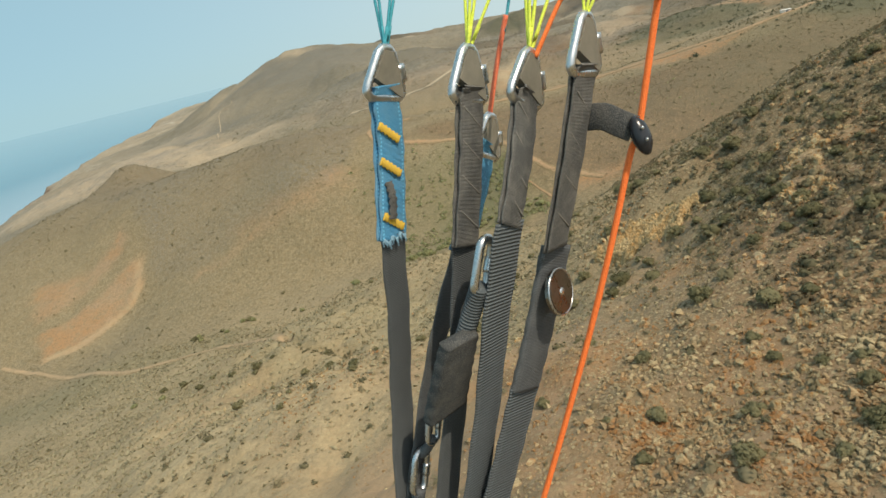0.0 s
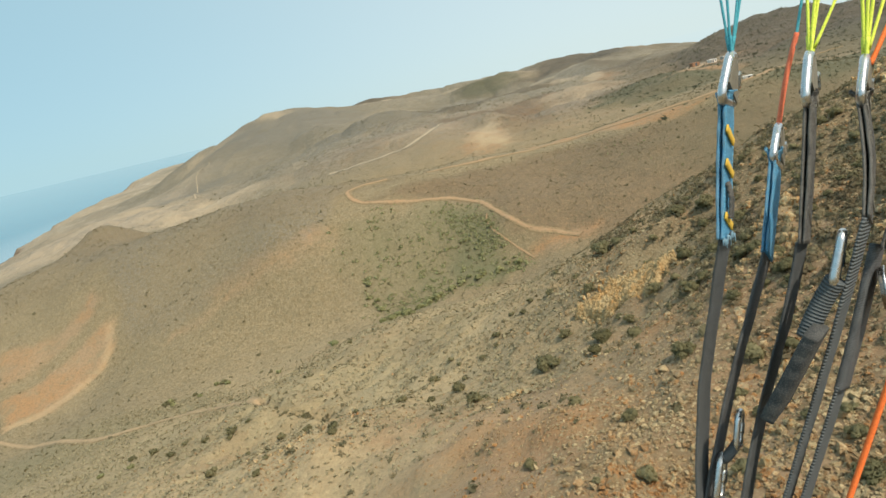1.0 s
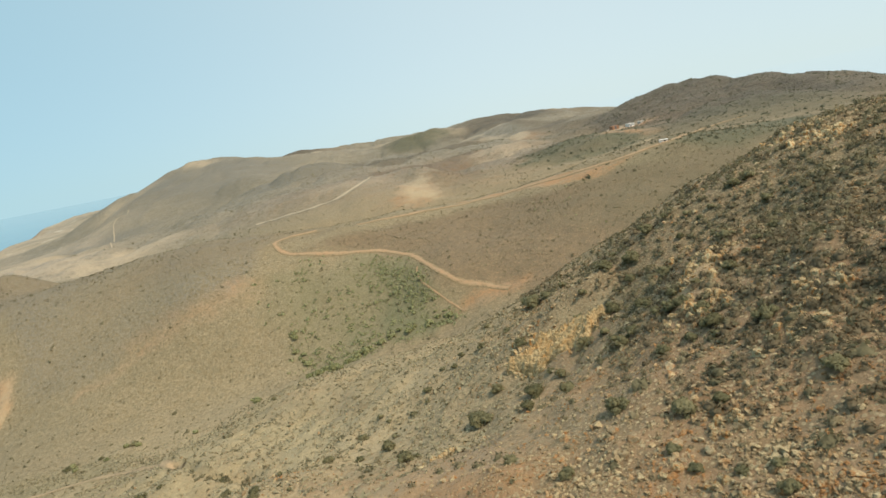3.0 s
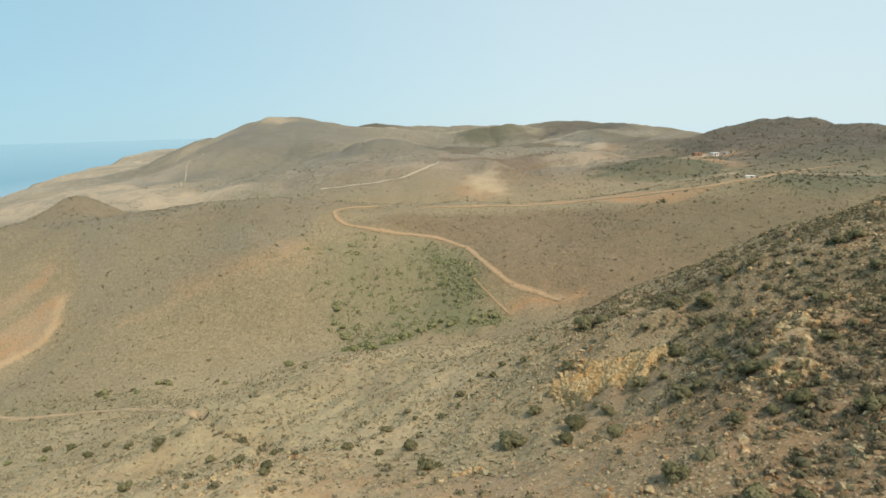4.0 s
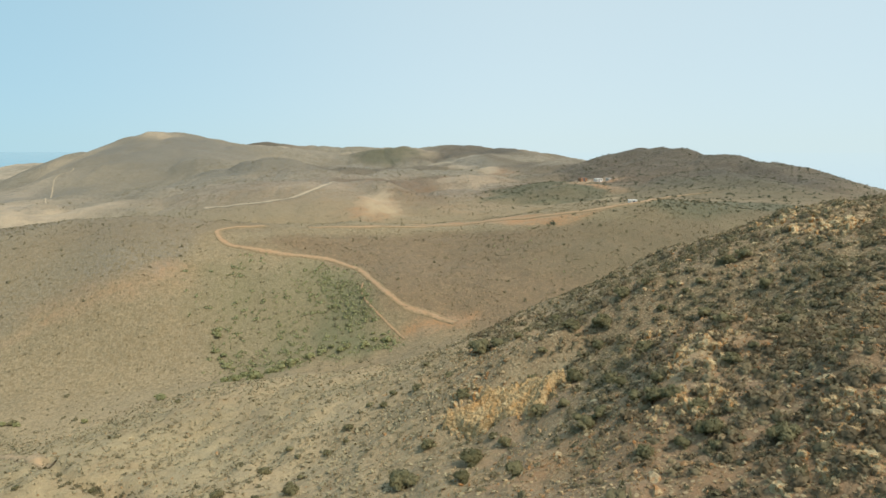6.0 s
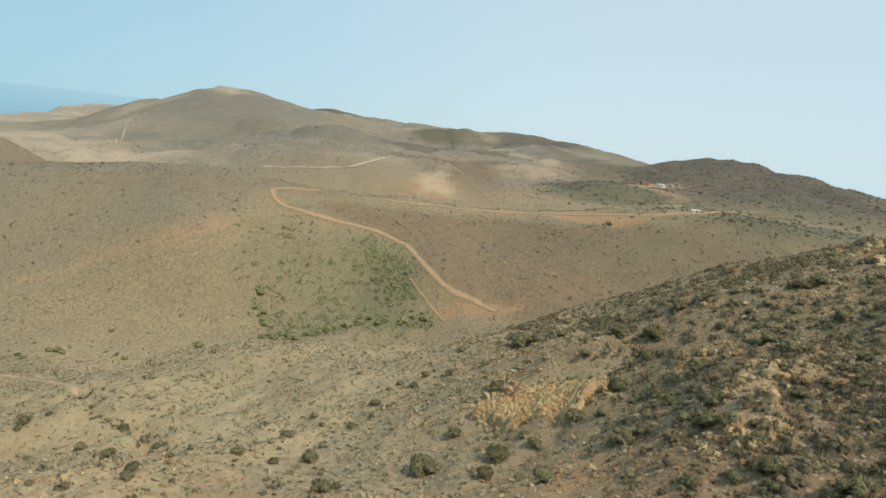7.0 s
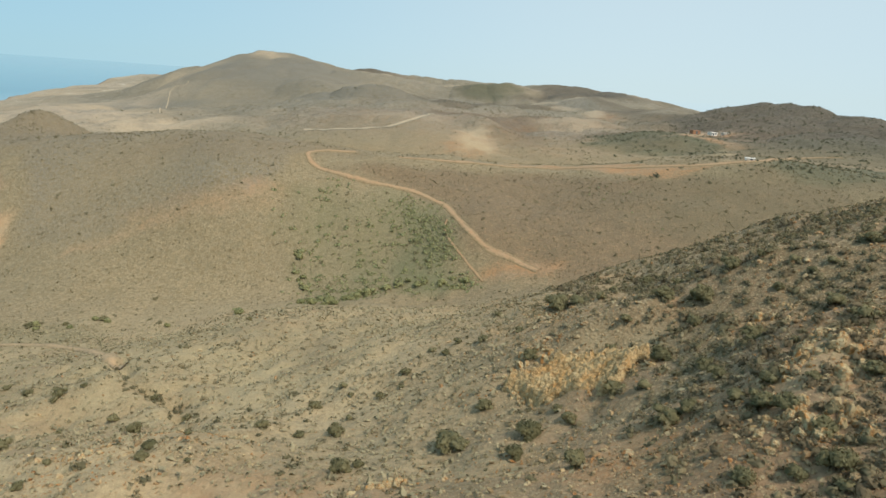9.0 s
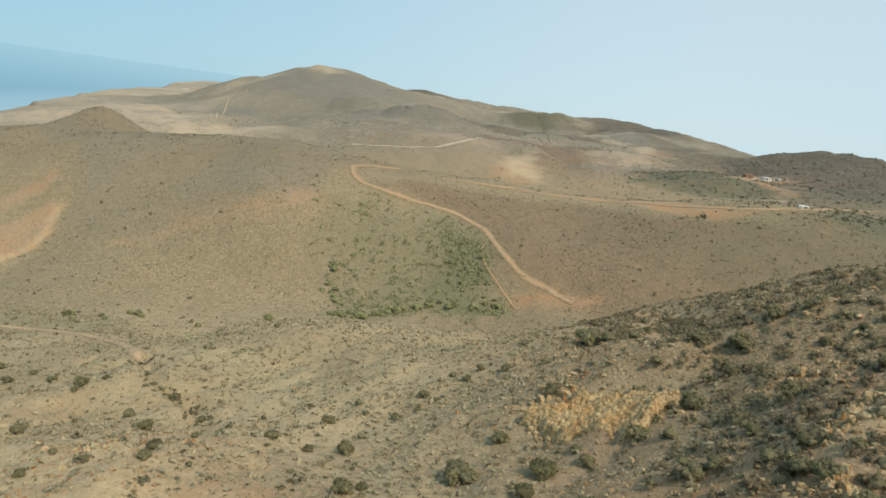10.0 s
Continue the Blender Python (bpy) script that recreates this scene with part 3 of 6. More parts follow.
def bareness(x, y):
    return most(0.75 * inside(x, y, UPPER_SCAR, 2.0), 0.80 * inside(x, y, LOWER_SCAR, 1.4), inside(x, y, SCAR_LIP, 0.9, 0.3), 0.5 * inside(x, y, LEDGE, 1.5), 0.8 * blob(x, y, -49, 177.5, 5, 3),
                0.95 * inside(x, y, ROAD_BANK, 1.8), 0.8 * blob(x, y, 20, 150, 10, 4), 0.4 * blob(x, y, 17, 62, 8, 11),
                0.9 * blob(x, y, 12, 40, 6, 5), 0.7 * blob(x, y, 4, 15, 12, 9), 0.7 * blob(x, y, 17, 19, 10, 11), blob(x, y, -6, 31, 14, 14), 0.7 * blob(x, y, 13, 31, 5, 4),
                0.55 * smooth(0.25, 0.7, grain(x, y, 22, 41)) * smooth(135, 60, np.hypot(x, y - 40)),
                0.55 * smooth(0.05, 0.55, grain(x, y, 8, 42)) * smooth(12, 24, x) * smooth(112, 90, y),
                0.35 * blob(x, y, -50, 176, 9, 4), 0.3 * blob(x, y, -66, 173, 14, 4), 0.3 * blob(x, y, -61, 111, 18, 8),
                0.9 * blob(x, y, 20, 39, 5, 4.5), 0.8 * blob(x, y, 23, 44, 5, 4), 0.8 * blob(x, y, 18, 34, 4, 4), 0.8 * blob(x, y, 13, 50, 5, 3), 0.7 * blob(x, y, 20, 28, 4, 4), 0.9 * blob(x, y, 157, 422, 15, 6), 0.95 * inside(x, y, EARTH_CUT, 2.0), 0.9 * blob(x, y, 157, 424, 20, 9), 0.8 * blob(x, y, 139, 287, 12, 5), 0.6 * blob(x, y, -35, 89, 26, 10), 0.5 * blob(x, y, -9, 75, 12, 10), 0.7 * blob(x, y, 10, 352, 14, 30), 0.55 * blob(x, y, 124, 560, 14, 40), 0.4 * blob(x, y, 60, 345, 20, 18), 0.25 * blob(x, y, 40, 400, 130, 110))


def paleness(x, y):
    h = base_height(x, y)
    return most(0.55 * inside(x, y, SCAR_LIP, 0.8, 0.3), 0.75 * smooth(44, 26, h) * smooth(-240, -330, x), 0.7 * blob(x, y, 14, 365, 10, 30), 0.9 * blob(x, y, -190, 400, 55, 25), 0.85 * blob(x, y, -270, 430, 90, 60), 0.6 * blob(x, y, -340, 570, 70, 110),
                0.5 * blob(x, y, 86, 462, 26, 30), 0.35 * blob(x, y, -30, 415, 30, 18), 0.5 * smooth(0.1, 0.6, grain(x, y, 75, 43)) * smooth(480, 800, y),
                0.7 * blob(x, y, 160, 432, 16, 7), 0.9 * blob(x, y, 128, 316, 5, 5), 0.9 * blob(x, y, 91, 207, 8, 3.5), 0.9 * blob(x, y, 138, 341, 4, 4), 0.25 * blob(x, y, -19, 51, 12, 9), 0.8 * blob(x, y, 13.5, 56, 6, 3.4), 0.6 * blob(x, y, 21, 38.5, 3, 3), 0.70 * blob(x, y, -46, 99, 72, 44), 0.95 * blob(x, y, -30, 69, 36, 38), 0.45 * blob(x, y, -60, 125, 40, 6), 0.8 * blob(x, y, 121, 593, 9, 24), 0.6 * blob(x, y, 97, 635, 20, 16),
                0.7 * blob(x, y, -225, 790, 20, 16), 0.7 * blob(x, y, -120, 900, 60, 18), 0.6 * blob(x, y, 60, 700, 60, 14))


def chalkiness(x, y):
    return smooth(60, 30, base_height(x, y)) * smooth(-270, -350, x) * (0.55 + 0.45 * grain(x, y, 120, 47))


def cliffs(x, y):
    slope = np.hypot(height(x + 4, y) - height(x - 4, y), height(x, y + 4) - height(x, y - 4)) / 8
    return smooth(0.35, 0.7, slope) * smooth(22, 17, height(x, y)) * smooth(-300, -400, x)


# the far hill's hazed grey face and the grey upper slope
def greyness_and_haze(x, y):
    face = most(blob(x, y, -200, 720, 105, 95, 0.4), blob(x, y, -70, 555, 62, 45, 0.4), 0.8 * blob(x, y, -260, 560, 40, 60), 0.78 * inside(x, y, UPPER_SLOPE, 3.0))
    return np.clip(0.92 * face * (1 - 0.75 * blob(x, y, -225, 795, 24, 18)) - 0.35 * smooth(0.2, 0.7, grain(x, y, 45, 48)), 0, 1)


def greenness(x, y):
    return most(0.55 * inside(x, y, GREEN_SLOPE, 4.0, 2.0) * (0.8 + 0.5 * grain(x, y, 6, 46)), 1.0 * inside(x, y, DENSE_GREEN, 5.0, 2.0), 0.95 * blob(x, y, 122, 208, 32, 18), 0.22 * blob(x, y, 92, 180, 42, 24), blob(x, y, 116, 366, 38, 42, 0.3) * (1 - inside(x, y, EARTH_CUT, 2.0)) * (0.78 + 0.3 * grain(x, y, 13, 45)), 0.35 * blob(x, y, 180, 320, 60, 60),
                0.7 * blob(x, y, 41, 830, 40, 45), 0.35 * blob(x, y, -35, 89, 40, 22), 0.5 * blob(x, y, -100, 115, 34, 14))


def warmth(x, y):
    return smooth(150, 60, np.hypot(x + 2, y - 40)) * (0.75 + 0.35 * grain(x, y, 12, 91)) * (0.3 + 0.7 * smooth(-16, 12, x))


def duskiness(x, y):
    return np.clip(most(0.95 * blob(x, y, 250, 470, 110, 120), 0.85 * blob(x, y, 200, 320, 75, 90), 0.9 * blob(x, y, 122, 204, 40, 26), 0.95 * inside(x, y, SLATE_SPUR, 5.0), 0.5 * smooth(0.05, 0.5, grain(x, y, 38, 95)) * smooth(320, 400, y) * smooth(900, 600, y) * smooth(-90, 0, x), 0.35 * blob(x, y, -140, 255, 75, 40), 0.35 * blob(x, y, -60, 206, 40, 16), 0.75 * blob(x, y, 44, 830, 45, 38), 0.7 * blob(x, y, -128, 960, 50, 40),
                        0.7 * blob(x, y, 150, 830, 90, 70), 0.6 * blob(x, y, 200, 900, 90, 60), 0.85 * blob(x, y, 118, 372, 38, 44) * (1 - inside(x, y, EARTH_CUT, 2.0)), 0.30 * blob(x, y, 38, 66, 24, 36), 0.45 * blob(x, y, 27, 38, 11, 15), 0.95 * blob(x, y, 21, 29, 10, 11), 0.4 * blob(x, y, 14, 18, 9, 8)), 0, 1)


# how far the hazed far-land colour replaces the near soil
def far_land_haze(x, y):
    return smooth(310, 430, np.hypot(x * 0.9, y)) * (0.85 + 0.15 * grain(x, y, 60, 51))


def scrub(x, y):
    darker = most(0.5 * blob(x, y, 240, 480, 90, 110), 0.5 * blob(x, y, 66, 184, 62, 30, 0.35), 0.3 * blob(x, y, -70, 560, 60, 60))
    return np.clip((0.8 + 0.25 * grain(x, y, 30, 61)) * (1 - 0.7 * bareness(x, y)) * (1 - 0.75 * paleness(x, y)) + darker, 0, 1)


XS = steps((-3200, -1100, 90), (-1100, -300, 10), (-300, -152, 4), (-152, -50, 1.5), (-50, 60, 0.55), (60, 130, 1.6), (130, 330, 4), (330, 900, 16), (900, 3200, 90))
YS = steps((-900, -100, 60), (-100, 8, 4), (8, 100, 0.55), (100, 130, 0.8), (130, 280, 1.3), (280, 500, 4), (500, 1250, 9), (1250, 4200, 70))
gx, gy = np.meshgrid(XS, YS)
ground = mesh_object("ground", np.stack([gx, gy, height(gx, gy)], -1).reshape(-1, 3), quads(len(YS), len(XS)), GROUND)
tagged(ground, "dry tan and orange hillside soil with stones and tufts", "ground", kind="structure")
for key, rule in (("bare", bareness), ("pale", paleness), ("green", greenness), ("far_land_haze", far_land_haze), ("scrub", scrub), ("rocky", stoniness), ("warm", warmth), ("dusky", duskiness),
                  ("chalk", chalkiness), ("cliff", cliffs), ("grey_and_haze", greyness_and_haze)):
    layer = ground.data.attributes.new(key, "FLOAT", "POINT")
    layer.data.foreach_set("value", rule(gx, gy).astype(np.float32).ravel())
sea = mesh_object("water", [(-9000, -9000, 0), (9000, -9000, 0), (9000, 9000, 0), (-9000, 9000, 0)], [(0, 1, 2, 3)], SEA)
tagged(sea, "still hazy blue sea below the coast, haze-white on its right", "sea", kind="structure")


# ---- roads and paths ----
def glide(points, n):
    """A smooth line through the points, n steps for each."""
    p = np.array(points, float)
    t = np.linspace(0, len(p) - 1, (len(p) - 1) * n + 1)
    k = np.clip(t.astype(int), 0, len(p) - 2)
    f = (t - k)[:, None]
    p0, p1, p2, p3 = p[np.clip(k - 1, 0, None)], p[k], p[k + 1], p[np.clip(k + 2, None, len(p) - 1)]
    return 0.5 * (2 * p1 + (p2 - p0) * f + (2 * p0 - 5 * p1 + 4 * p2 - p3) * f ** 2 + (3 * p1 - p0 - 3 * p2 + p3) * f ** 3)


def track(points, width, material, label, rise=0.22):
    """A dirt track that follows the ground, with ragged edges and two wheel ruts."""
    c = glide(points, 16)
    d = np.gradient(c, axis=0)
    d /= np.linalg.norm(d, axis=1)[:, None] + 1e-9
    side = np.stack([-d[:, 1], d[:, 0]], -1)
    rows = []
    for s in np.linspace(-0.5, 0.5, 9):
        w = width * (1 + 0.22 * grain(c[:, 0], c[:, 1], 5, 71) + 0.12 * grain(c[:, 0], c[:, 1] + 40 * s, 1.7, 72))
        q = c + side * (s * w)[:, None]
        edge = -0.30 if abs(s) > 0.45 else (-0.07 if 0.2 < abs(s) < 0.3 else 0.0)
        rows.append(np.c_[q, height(q[:, 0], q[:, 1]) + rise + edge])
    v = np.stack(rows, 1)
    road = mesh_object("road", v.reshape(-1, 3), quads(len(c), 9), material)
    layer = road.data.attributes.new("verge", "FLOAT", "POINT")
    layer.data.foreach_set("value", np.tile(np.abs(np.linspace(-1, 1, 9)), len(c)).astype(np.float32))
    return tagged(road, label, "dirt track", kind="structure")


track([(23, 149), (18, 154), (13, 157), (8, 162), (4, 170), (0, 178), (-7, 183), (-13, 184), (-22, 185), (-30, 187), (-36, 190), (-39, 194),
       (-40, 199), (-36, 204), (-28, 207)], 2.2, DIRT, "orange dirt track with a hairpin on the green slope")
track([(1.6, 169.5), (1.2, 166.5), (2.2, 162.3), (4.4, 158.6), (6.8, 155.2), (9.0, 151.8), (10.8, 148.2)], 0.55, DIRT, "narrow orange footpath branching below the track", 0.26)
track([(-15, 209), (0, 214), (16, 220), (36, 225), (57, 214), (73, 206), (84, 206), (93, 206), (104, 216)], 3.0, DIRT, "orange dirt road cut along the crest")
track([(-84, 377), (-70, 372), (-55, 373), (-46, 376), (-36, 381), (-27, 389), (-21, 402), (-14, 440)], 3.6, PALE_DIRT, "pale dirt track crossing the basin", 0.45)
track([(-195, 440), (-225, 510), (-262, 605), (-271, 636), (-264, 650), (-269, 668)], 1.6, PALE_DIRT, "pale path climbing the far hill", 0.45)
track([(-150, 148), (-134, 141), (-117, 132), (-104, 123), (-95, 118), (-87, 115.8), (-77, 115.5), (-67, 113.5), (-57.5, 108.5), (-50, 100), (-43.7, 91.5), (-38.8, 86)], 2.0, TRAIL, "pale orange trail along the valley floor", 0.26)
track([(104, 216), (116, 236), (128, 262), (140, 285), (156, 300), (176, 306)], 2.2, DIRT, "orange dirt road curving behind the green scrub", 0.3)


# ---- rocks ----
def stone_data(name, seed, material, long=(1.0, 0.8, 0.65), cuts=2, rough=0.22):
    """An angular stone about one metre across, its foot below z = 0."""
    rng = random.Random(seed)
    bm = bmesh.new()
    bmesh.ops.create_icosphere(bm, subdivisions=cuts, radius=0.5)
    planes = [Vector((rng.uniform(-1, 1), rng.uniform(-1, 1), rng.uniform(-0.5, 1))).normalized() for _ in range(7)]
    for v in bm.verts:
        for n in planes:
            over = v.co.dot(n) - 0.33
            if over > 0:
                v.co -= n * over * 0.9
        v.co *= 1 + rough * 0.5 * noise.noise(v.co * 4 + Vector((seed, 0, 0)))
        v.co = Vector((v.co.x * long[0], v.co.y * long[1], v.co.z * long[2] + 0.12)) * 1.25
    me = bpy.data.meshes.new(name)
    bm.to_mesh(me)
    bm.free()
    me.materials.append(material)
    return me


BOULDERS = [stone_data("boulder", 10 + k, ROCK, long=(1.0, 0.65 + 0.1 * (k % 3), 0.5 + 0.12 * (k % 4))) for k in range(6)]
def block_data(name, seed, material):
    """A fractured angular block, about one metre, its foot below z = 0."""
    rng = random.Random(seed)
    bm = bmesh.new()
    bmesh.ops.create_cube(bm, size=1.0)
    bmesh.ops.subdivide_edges(bm, edges=bm.edges[:], cuts=2, use_grid_fill=True)
    lean = (rng.uniform(-0.2, 0.2), rng.uniform(-0.2, 0.2))
    for v in bm.verts:
        corner = (abs(v.co.x) > 0.4) + (abs(v.co.y) > 0.4) + (abs(v.co.z) > 0.4)
        v.co *= 1 - (0.0, 0.02, 0.10, 0.24)[corner] * rng.uniform(0.3, 1.5)
        v.co += Vector((rng.uniform(-0.07, 0.07), rng.uniform(-0.07, 0.07), rng.uniform(-0.07, 0.07)))
        top = v.co.z + 0.5
        v.co = Vector((v.co.x * (1 - 0.22 * top) + lean[0] * top, v.co.y * (1 - 0.22 * top) + lean[1] * top, v.co.z * 1.05 + 0.15))
    me = bpy.data.meshes.new(name)
    bm.to_mesh(me)
    bm.free()
    me.materials.append(material)
    return me


CRAGS = [block_data("rock", 60 + k, CRAG) for k in range(6)] + [stone_data("rock", 40 + k, CRAG, long=(0.72 + 0.1 * (k % 3), 0.62, 0.85 + 0.2 * (k % 2)), cuts=2) for k in range(2)]


def rock_face(parent, cx, cy, wide, deep, turn, rise, size, seed):
    """The solid face of a crag: jointed columns of uneven height standing out of the slope."""
    rng = np.random.default_rng(seed)
    us, vs = np.arange(-0.56 * wide, 0.56 * wide, 0.14), np.arange(-0.56 * deep, 0.56 * deep, 0.14)
    u, v = np.meshgrid(us, vs)
    x, y = cx + u * math.cos(turn) - v * math.sin(turn), cy + u * math.sin(turn) + v * math.cos(turn)
    n = int(wide * deep / (0.55 * size) ** 2)
    joints = rng.uniform((-0.6 * wide, -0.6 * deep), (0.6 * wide, 0.6 * deep), (n, 2))
    near = np.hypot(u[..., None] - joints[:, 0], (v[..., None] - joints[:, 1]) * 1.25)
    cell = near.argmin(-1)
    two = np.partition(near, 1, -1)
    crack = smooth(0.0, 0.16 * size, two[..., 1] - two[..., 0])
    column = rng.uniform(-0.55, 0.55, n)[cell] + (u - joints[cell, 0]) * rng.uniform(-0.5, 0.5, n)[cell] + (v - joints[cell, 1]) * rng.uniform(-0.3, 0.6, n)[cell]
    edge = 1 - np.hypot(2 * u / wide, 2 * v / deep) + 0.30 * grain(x, y, 1.7, seed) + 0.16 * grain(x, y, 0.7, seed + 1)
    stand = smooth(0.0, 0.22, edge)
    z = height(x, y) - 0.35 + stand * (0.35 + rise * (0.7 + 0.3 * grain(x, y, 2.3, seed + 2)) + size * column - 0.30 * size * (1 - crack)) + 0.05 * rng.normal(size=u.shape)
    base = parent.location
    face = mesh_object("rock_face", np.stack([x - base.x, y - base.y, z - base.z], -1).reshape(-1, 3), quads(len(vs), len(us)), BEDROCK, False)
    face.parent = parent


def outcrop(cx, cy, wide, deep, n, size, seed, label, turn=0.0, tall=1.0, face=0.0):
    """A crag of upright blocks, each a part, bedded in the slope."""
    rng = random.Random(seed)
    top = new("rock_outcrop")
    top.location = (cx, cy, float(height(cx, cy)))
    if face:
        rock_face(top, cx, cy, wide, deep, turn, face, 0.62 * size, 700 + 10 * seed)
    for _ in range(n):
        a, r = rng.uniform(0, 2 * math.pi), math.sqrt(rng.uniform(0.35, 1.2) if face else rng.random())
        u, v = r * math.cos(a) * wide / 2, r * math.sin(a) * deep / 2
        x, y = cx + u * math.cos(turn) - v * math.sin(turn), cy + u * math.sin(turn) + v * math.cos(turn)
        s = 0.86 * size * rng.choice((0.4, 0.5, 0.6, 0.75, 0.95, 1.2)) * rng.uniform(0.85, 1.15)
        ob = new("rock", rng.choice(CRAGS))
        ob.parent = top
        z = float(height(x, y)) - 0.42 * s
        ob.matrix_local = Matrix.LocRotScale((x - cx, y - cy, z - top.location.z), Euler((rng.uniform(-0.3, 0.3), rng.uniform(-0.35, 0.15), rng.uniform(0, 6.28))),
                                             (s * rng.uniform(0.7, 1.2), s * rng.uniform(0.7, 1.1), 1.15 * s * tall * rng.uniform(0.7, 1.3)))
    return tagged(top, label, "rock outcrop", "crags on the hillside")


outcrop(12.9, 55.2, 10.2, 5.2, 150, 0.66, 1, "large yellow and orange crag of upright blocks", -0.62, 1.2, 1.35)
outcrop(9.9, 59.4, 4.0, 4.4, 58, 0.71, 2, "low cream crag beside the large outcrop", -0.4, 1.2)
outcrop(21.8, 39.5, 3.5, 3.1, 60, 0.62, 3, "rust orange crag among grey shrubs", -0.3, 1.2)
outcrop(20.4, 38.1, 3.4, 3.4, 49, 0.64, 4, "grey and orange crag of stacked blocks")
outcrop(18.3, 33.8, 3.0, 3.5, 49, 0.60, 11, "cream crag of standing blocks in the gully", 0, 1.3)
outcrop(16.5, 34.1, 2.2, 2.2, 23, 0.53, 12, "small grey crag in the gully")
outcrop(21.8, 27.6, 3.6, 3.6, 60, 0.58, 5, "weathered crag with yellow and rust stained blocks", 0, 1.2)
outcrop(18.9, 25.1, 4.2, 3.2, 58, 0.55, 6, "broken grey crag on the steep slope")
outcrop(39.9, 53.6, 4.8, 6.7, 66, 0.86, 13, "pale jagged crag near the skyline", 0.3, 1.2)
outcrop(41.6, 57.5, 6.3, 12.6, 63, 0.81, 7, "jagged pale crag along the skyline crest")
outcrop(-23.1, 50.7, 4.6, 3.7, 34, 0.51, 8, "low pale crag above the valley")
outcrop(-0.6, 43.9, 4.6, 1.6, 43, 0.55, 14, "low cream ledge at the gully foot", 0.1)
outcrop(24.7, 51.6, 2.8, 2.8, 26, 0.65, 15, "cream blocks showing between shrubs")
outcrop(9.0, 18.5, 6.5, 5.5, 87, 0.42, 9, "broken cream bedrock showing through stones")
outcrop(12.9, 21.8, 2.1, 1.7, 20, 0.52, 10, "cream and orange standing blocks", 0, 1.3)


def scatter(n, box, weight, seed):
    """Places (x, y) in the box, as dense as weight(x, y) from 0 to 1 says."""
    rng = np.random.default_rng(seed)
    out = np.zeros((0, 2))
    while len(out) < n:
        p = rng.uniform((box[0], box[2]), (box[1], box[3]), (n * 2, 2))
        out = np.concatenate([out, p[rng.random(len(p)) < weight(p[:, 0], p[:, 1])]])
    return out[:n]


def strewn(name, template, places, sizes, seed, material, flat, tilt=0.3, label="", category=""):
    """Many copies of small templates, turned and sized at random, in one mesh on the ground."""
    rng = np.random.default_rng(seed)
    verts, faces, normals, base = [], [], [], 0
    pick = rng.integers(0, len(template), len(places))
    for k, (tv, tf, *tn) in enumerate(template):
        p, s = places[pick == k], sizes[pick == k]
        m = len(p)
        a, bx, by = rng.uniform(0, 2 * np.pi, m), rng.normal(0, tilt, m), rng.normal(0, tilt, m)
        ca, sa = np.cos(a), np.sin(a)
        sx = rng.uniform(0.75, 1.3, (m, 1)) * s[:, None]
        sy = rng.uniform(0.75, 1.3, (m, 1)) * s[:, None]
        sz = rng.uniform(0.7, 1.2, (m, 1)) * s[:, None]
        x, y, z = tv[None, :, 0] * sx, tv[None, :, 1] * sy, tv[None, :, 2] * sz
        z, x = z + bx[:, None] * x, x - bx[:, None] * z
        z, y = z + by[:, None] * y, y - by[:, None] * z
        x, y = ca[:, None] * x - sa[:, None] * y, sa[:, None] * x + ca[:, None] * y
        h = height(p[:, 0], p[:, 1])
        v = np.stack([x + p[:, :1], y + p[:, 1:], z + h[:, None]], -1)
        verts.append(v.reshape(-1, 3))
        faces.append((tf[None] + base + (np.arange(m) * len(tv))[:, None, None]).reshape(-1, 3))
        base += m * len(tv)
        if tn:
            n = tn[0]
            normals.append(np.stack([ca[:, None] * n[None, :, 0] - sa[:, None] * n[None, :, 1], sa[:, None] * n[None, :, 0] + ca[:, None] * n[None, :, 1],
                                     np.repeat(n[None, :, 2], m, 0)], -1).reshape(-1, 3))
    ob = mesh_object(name, np.concatenate(verts), np.concatenate(faces), material, not flat, np.concatenate(normals) if normals else None)
    return tagged(ob, label, category, kind="stuff")


def stone_template(seed):
    rng = np.random.default_rng(seed)
    g = (1 + 5 ** 0.5) / 2
    v = np.array([(-1, g, 0), (1, g, 0), (-1, -g, 0), (1, -g, 0), (0, -1, g), (0, 1, g), (0, -1, -g), (0, 1, -g), (g, 0, -1), (g, 0, 1), (-g, 0, -1), (-g, 0, 1)]) / 1.9
    f = np.array([(0, 11, 5), (0, 5, 1), (0, 1, 7), (0, 7, 10), (0, 10, 11), (1, 5, 9), (5, 11, 4), (11, 10, 2), (10, 7, 6), (7, 1, 8),
                  (3, 9, 4), (3, 4, 2), (3, 2, 6), (3, 6, 8), (3, 8, 9), (4, 9, 5), (2, 4, 11), (6, 2, 10), (8, 6, 7), (9, 8, 1)])
    v = v * rng.uniform(0.5, 1.3, (12, 1)) * (0.58, 0.42, 0.34) + (0, 0, 0.10)
    return v, f


def chip_template(seed):
    """A small angular chip of eight faces."""
    rng = np.random.default_rng(seed)
    v = np.array([(1, 0, 0), (-1, 0, 0), (0, 1, 0), (0, -1, 0), (0, 0, 1), (0, 0, -1)]) * rng.uniform(0.45, 1.25, (6, 1)) * (0.55, 0.42, 0.36) + rng.normal(0, 0.06, (6, 3)) + (0, 0, 0.08)
    f = np.array([(0, 2, 4), (2, 1, 4), (1, 3, 4), (3, 0, 4), (2, 0, 5), (1, 2, 5), (3, 1, 5), (0, 3, 5)])
    return v, f


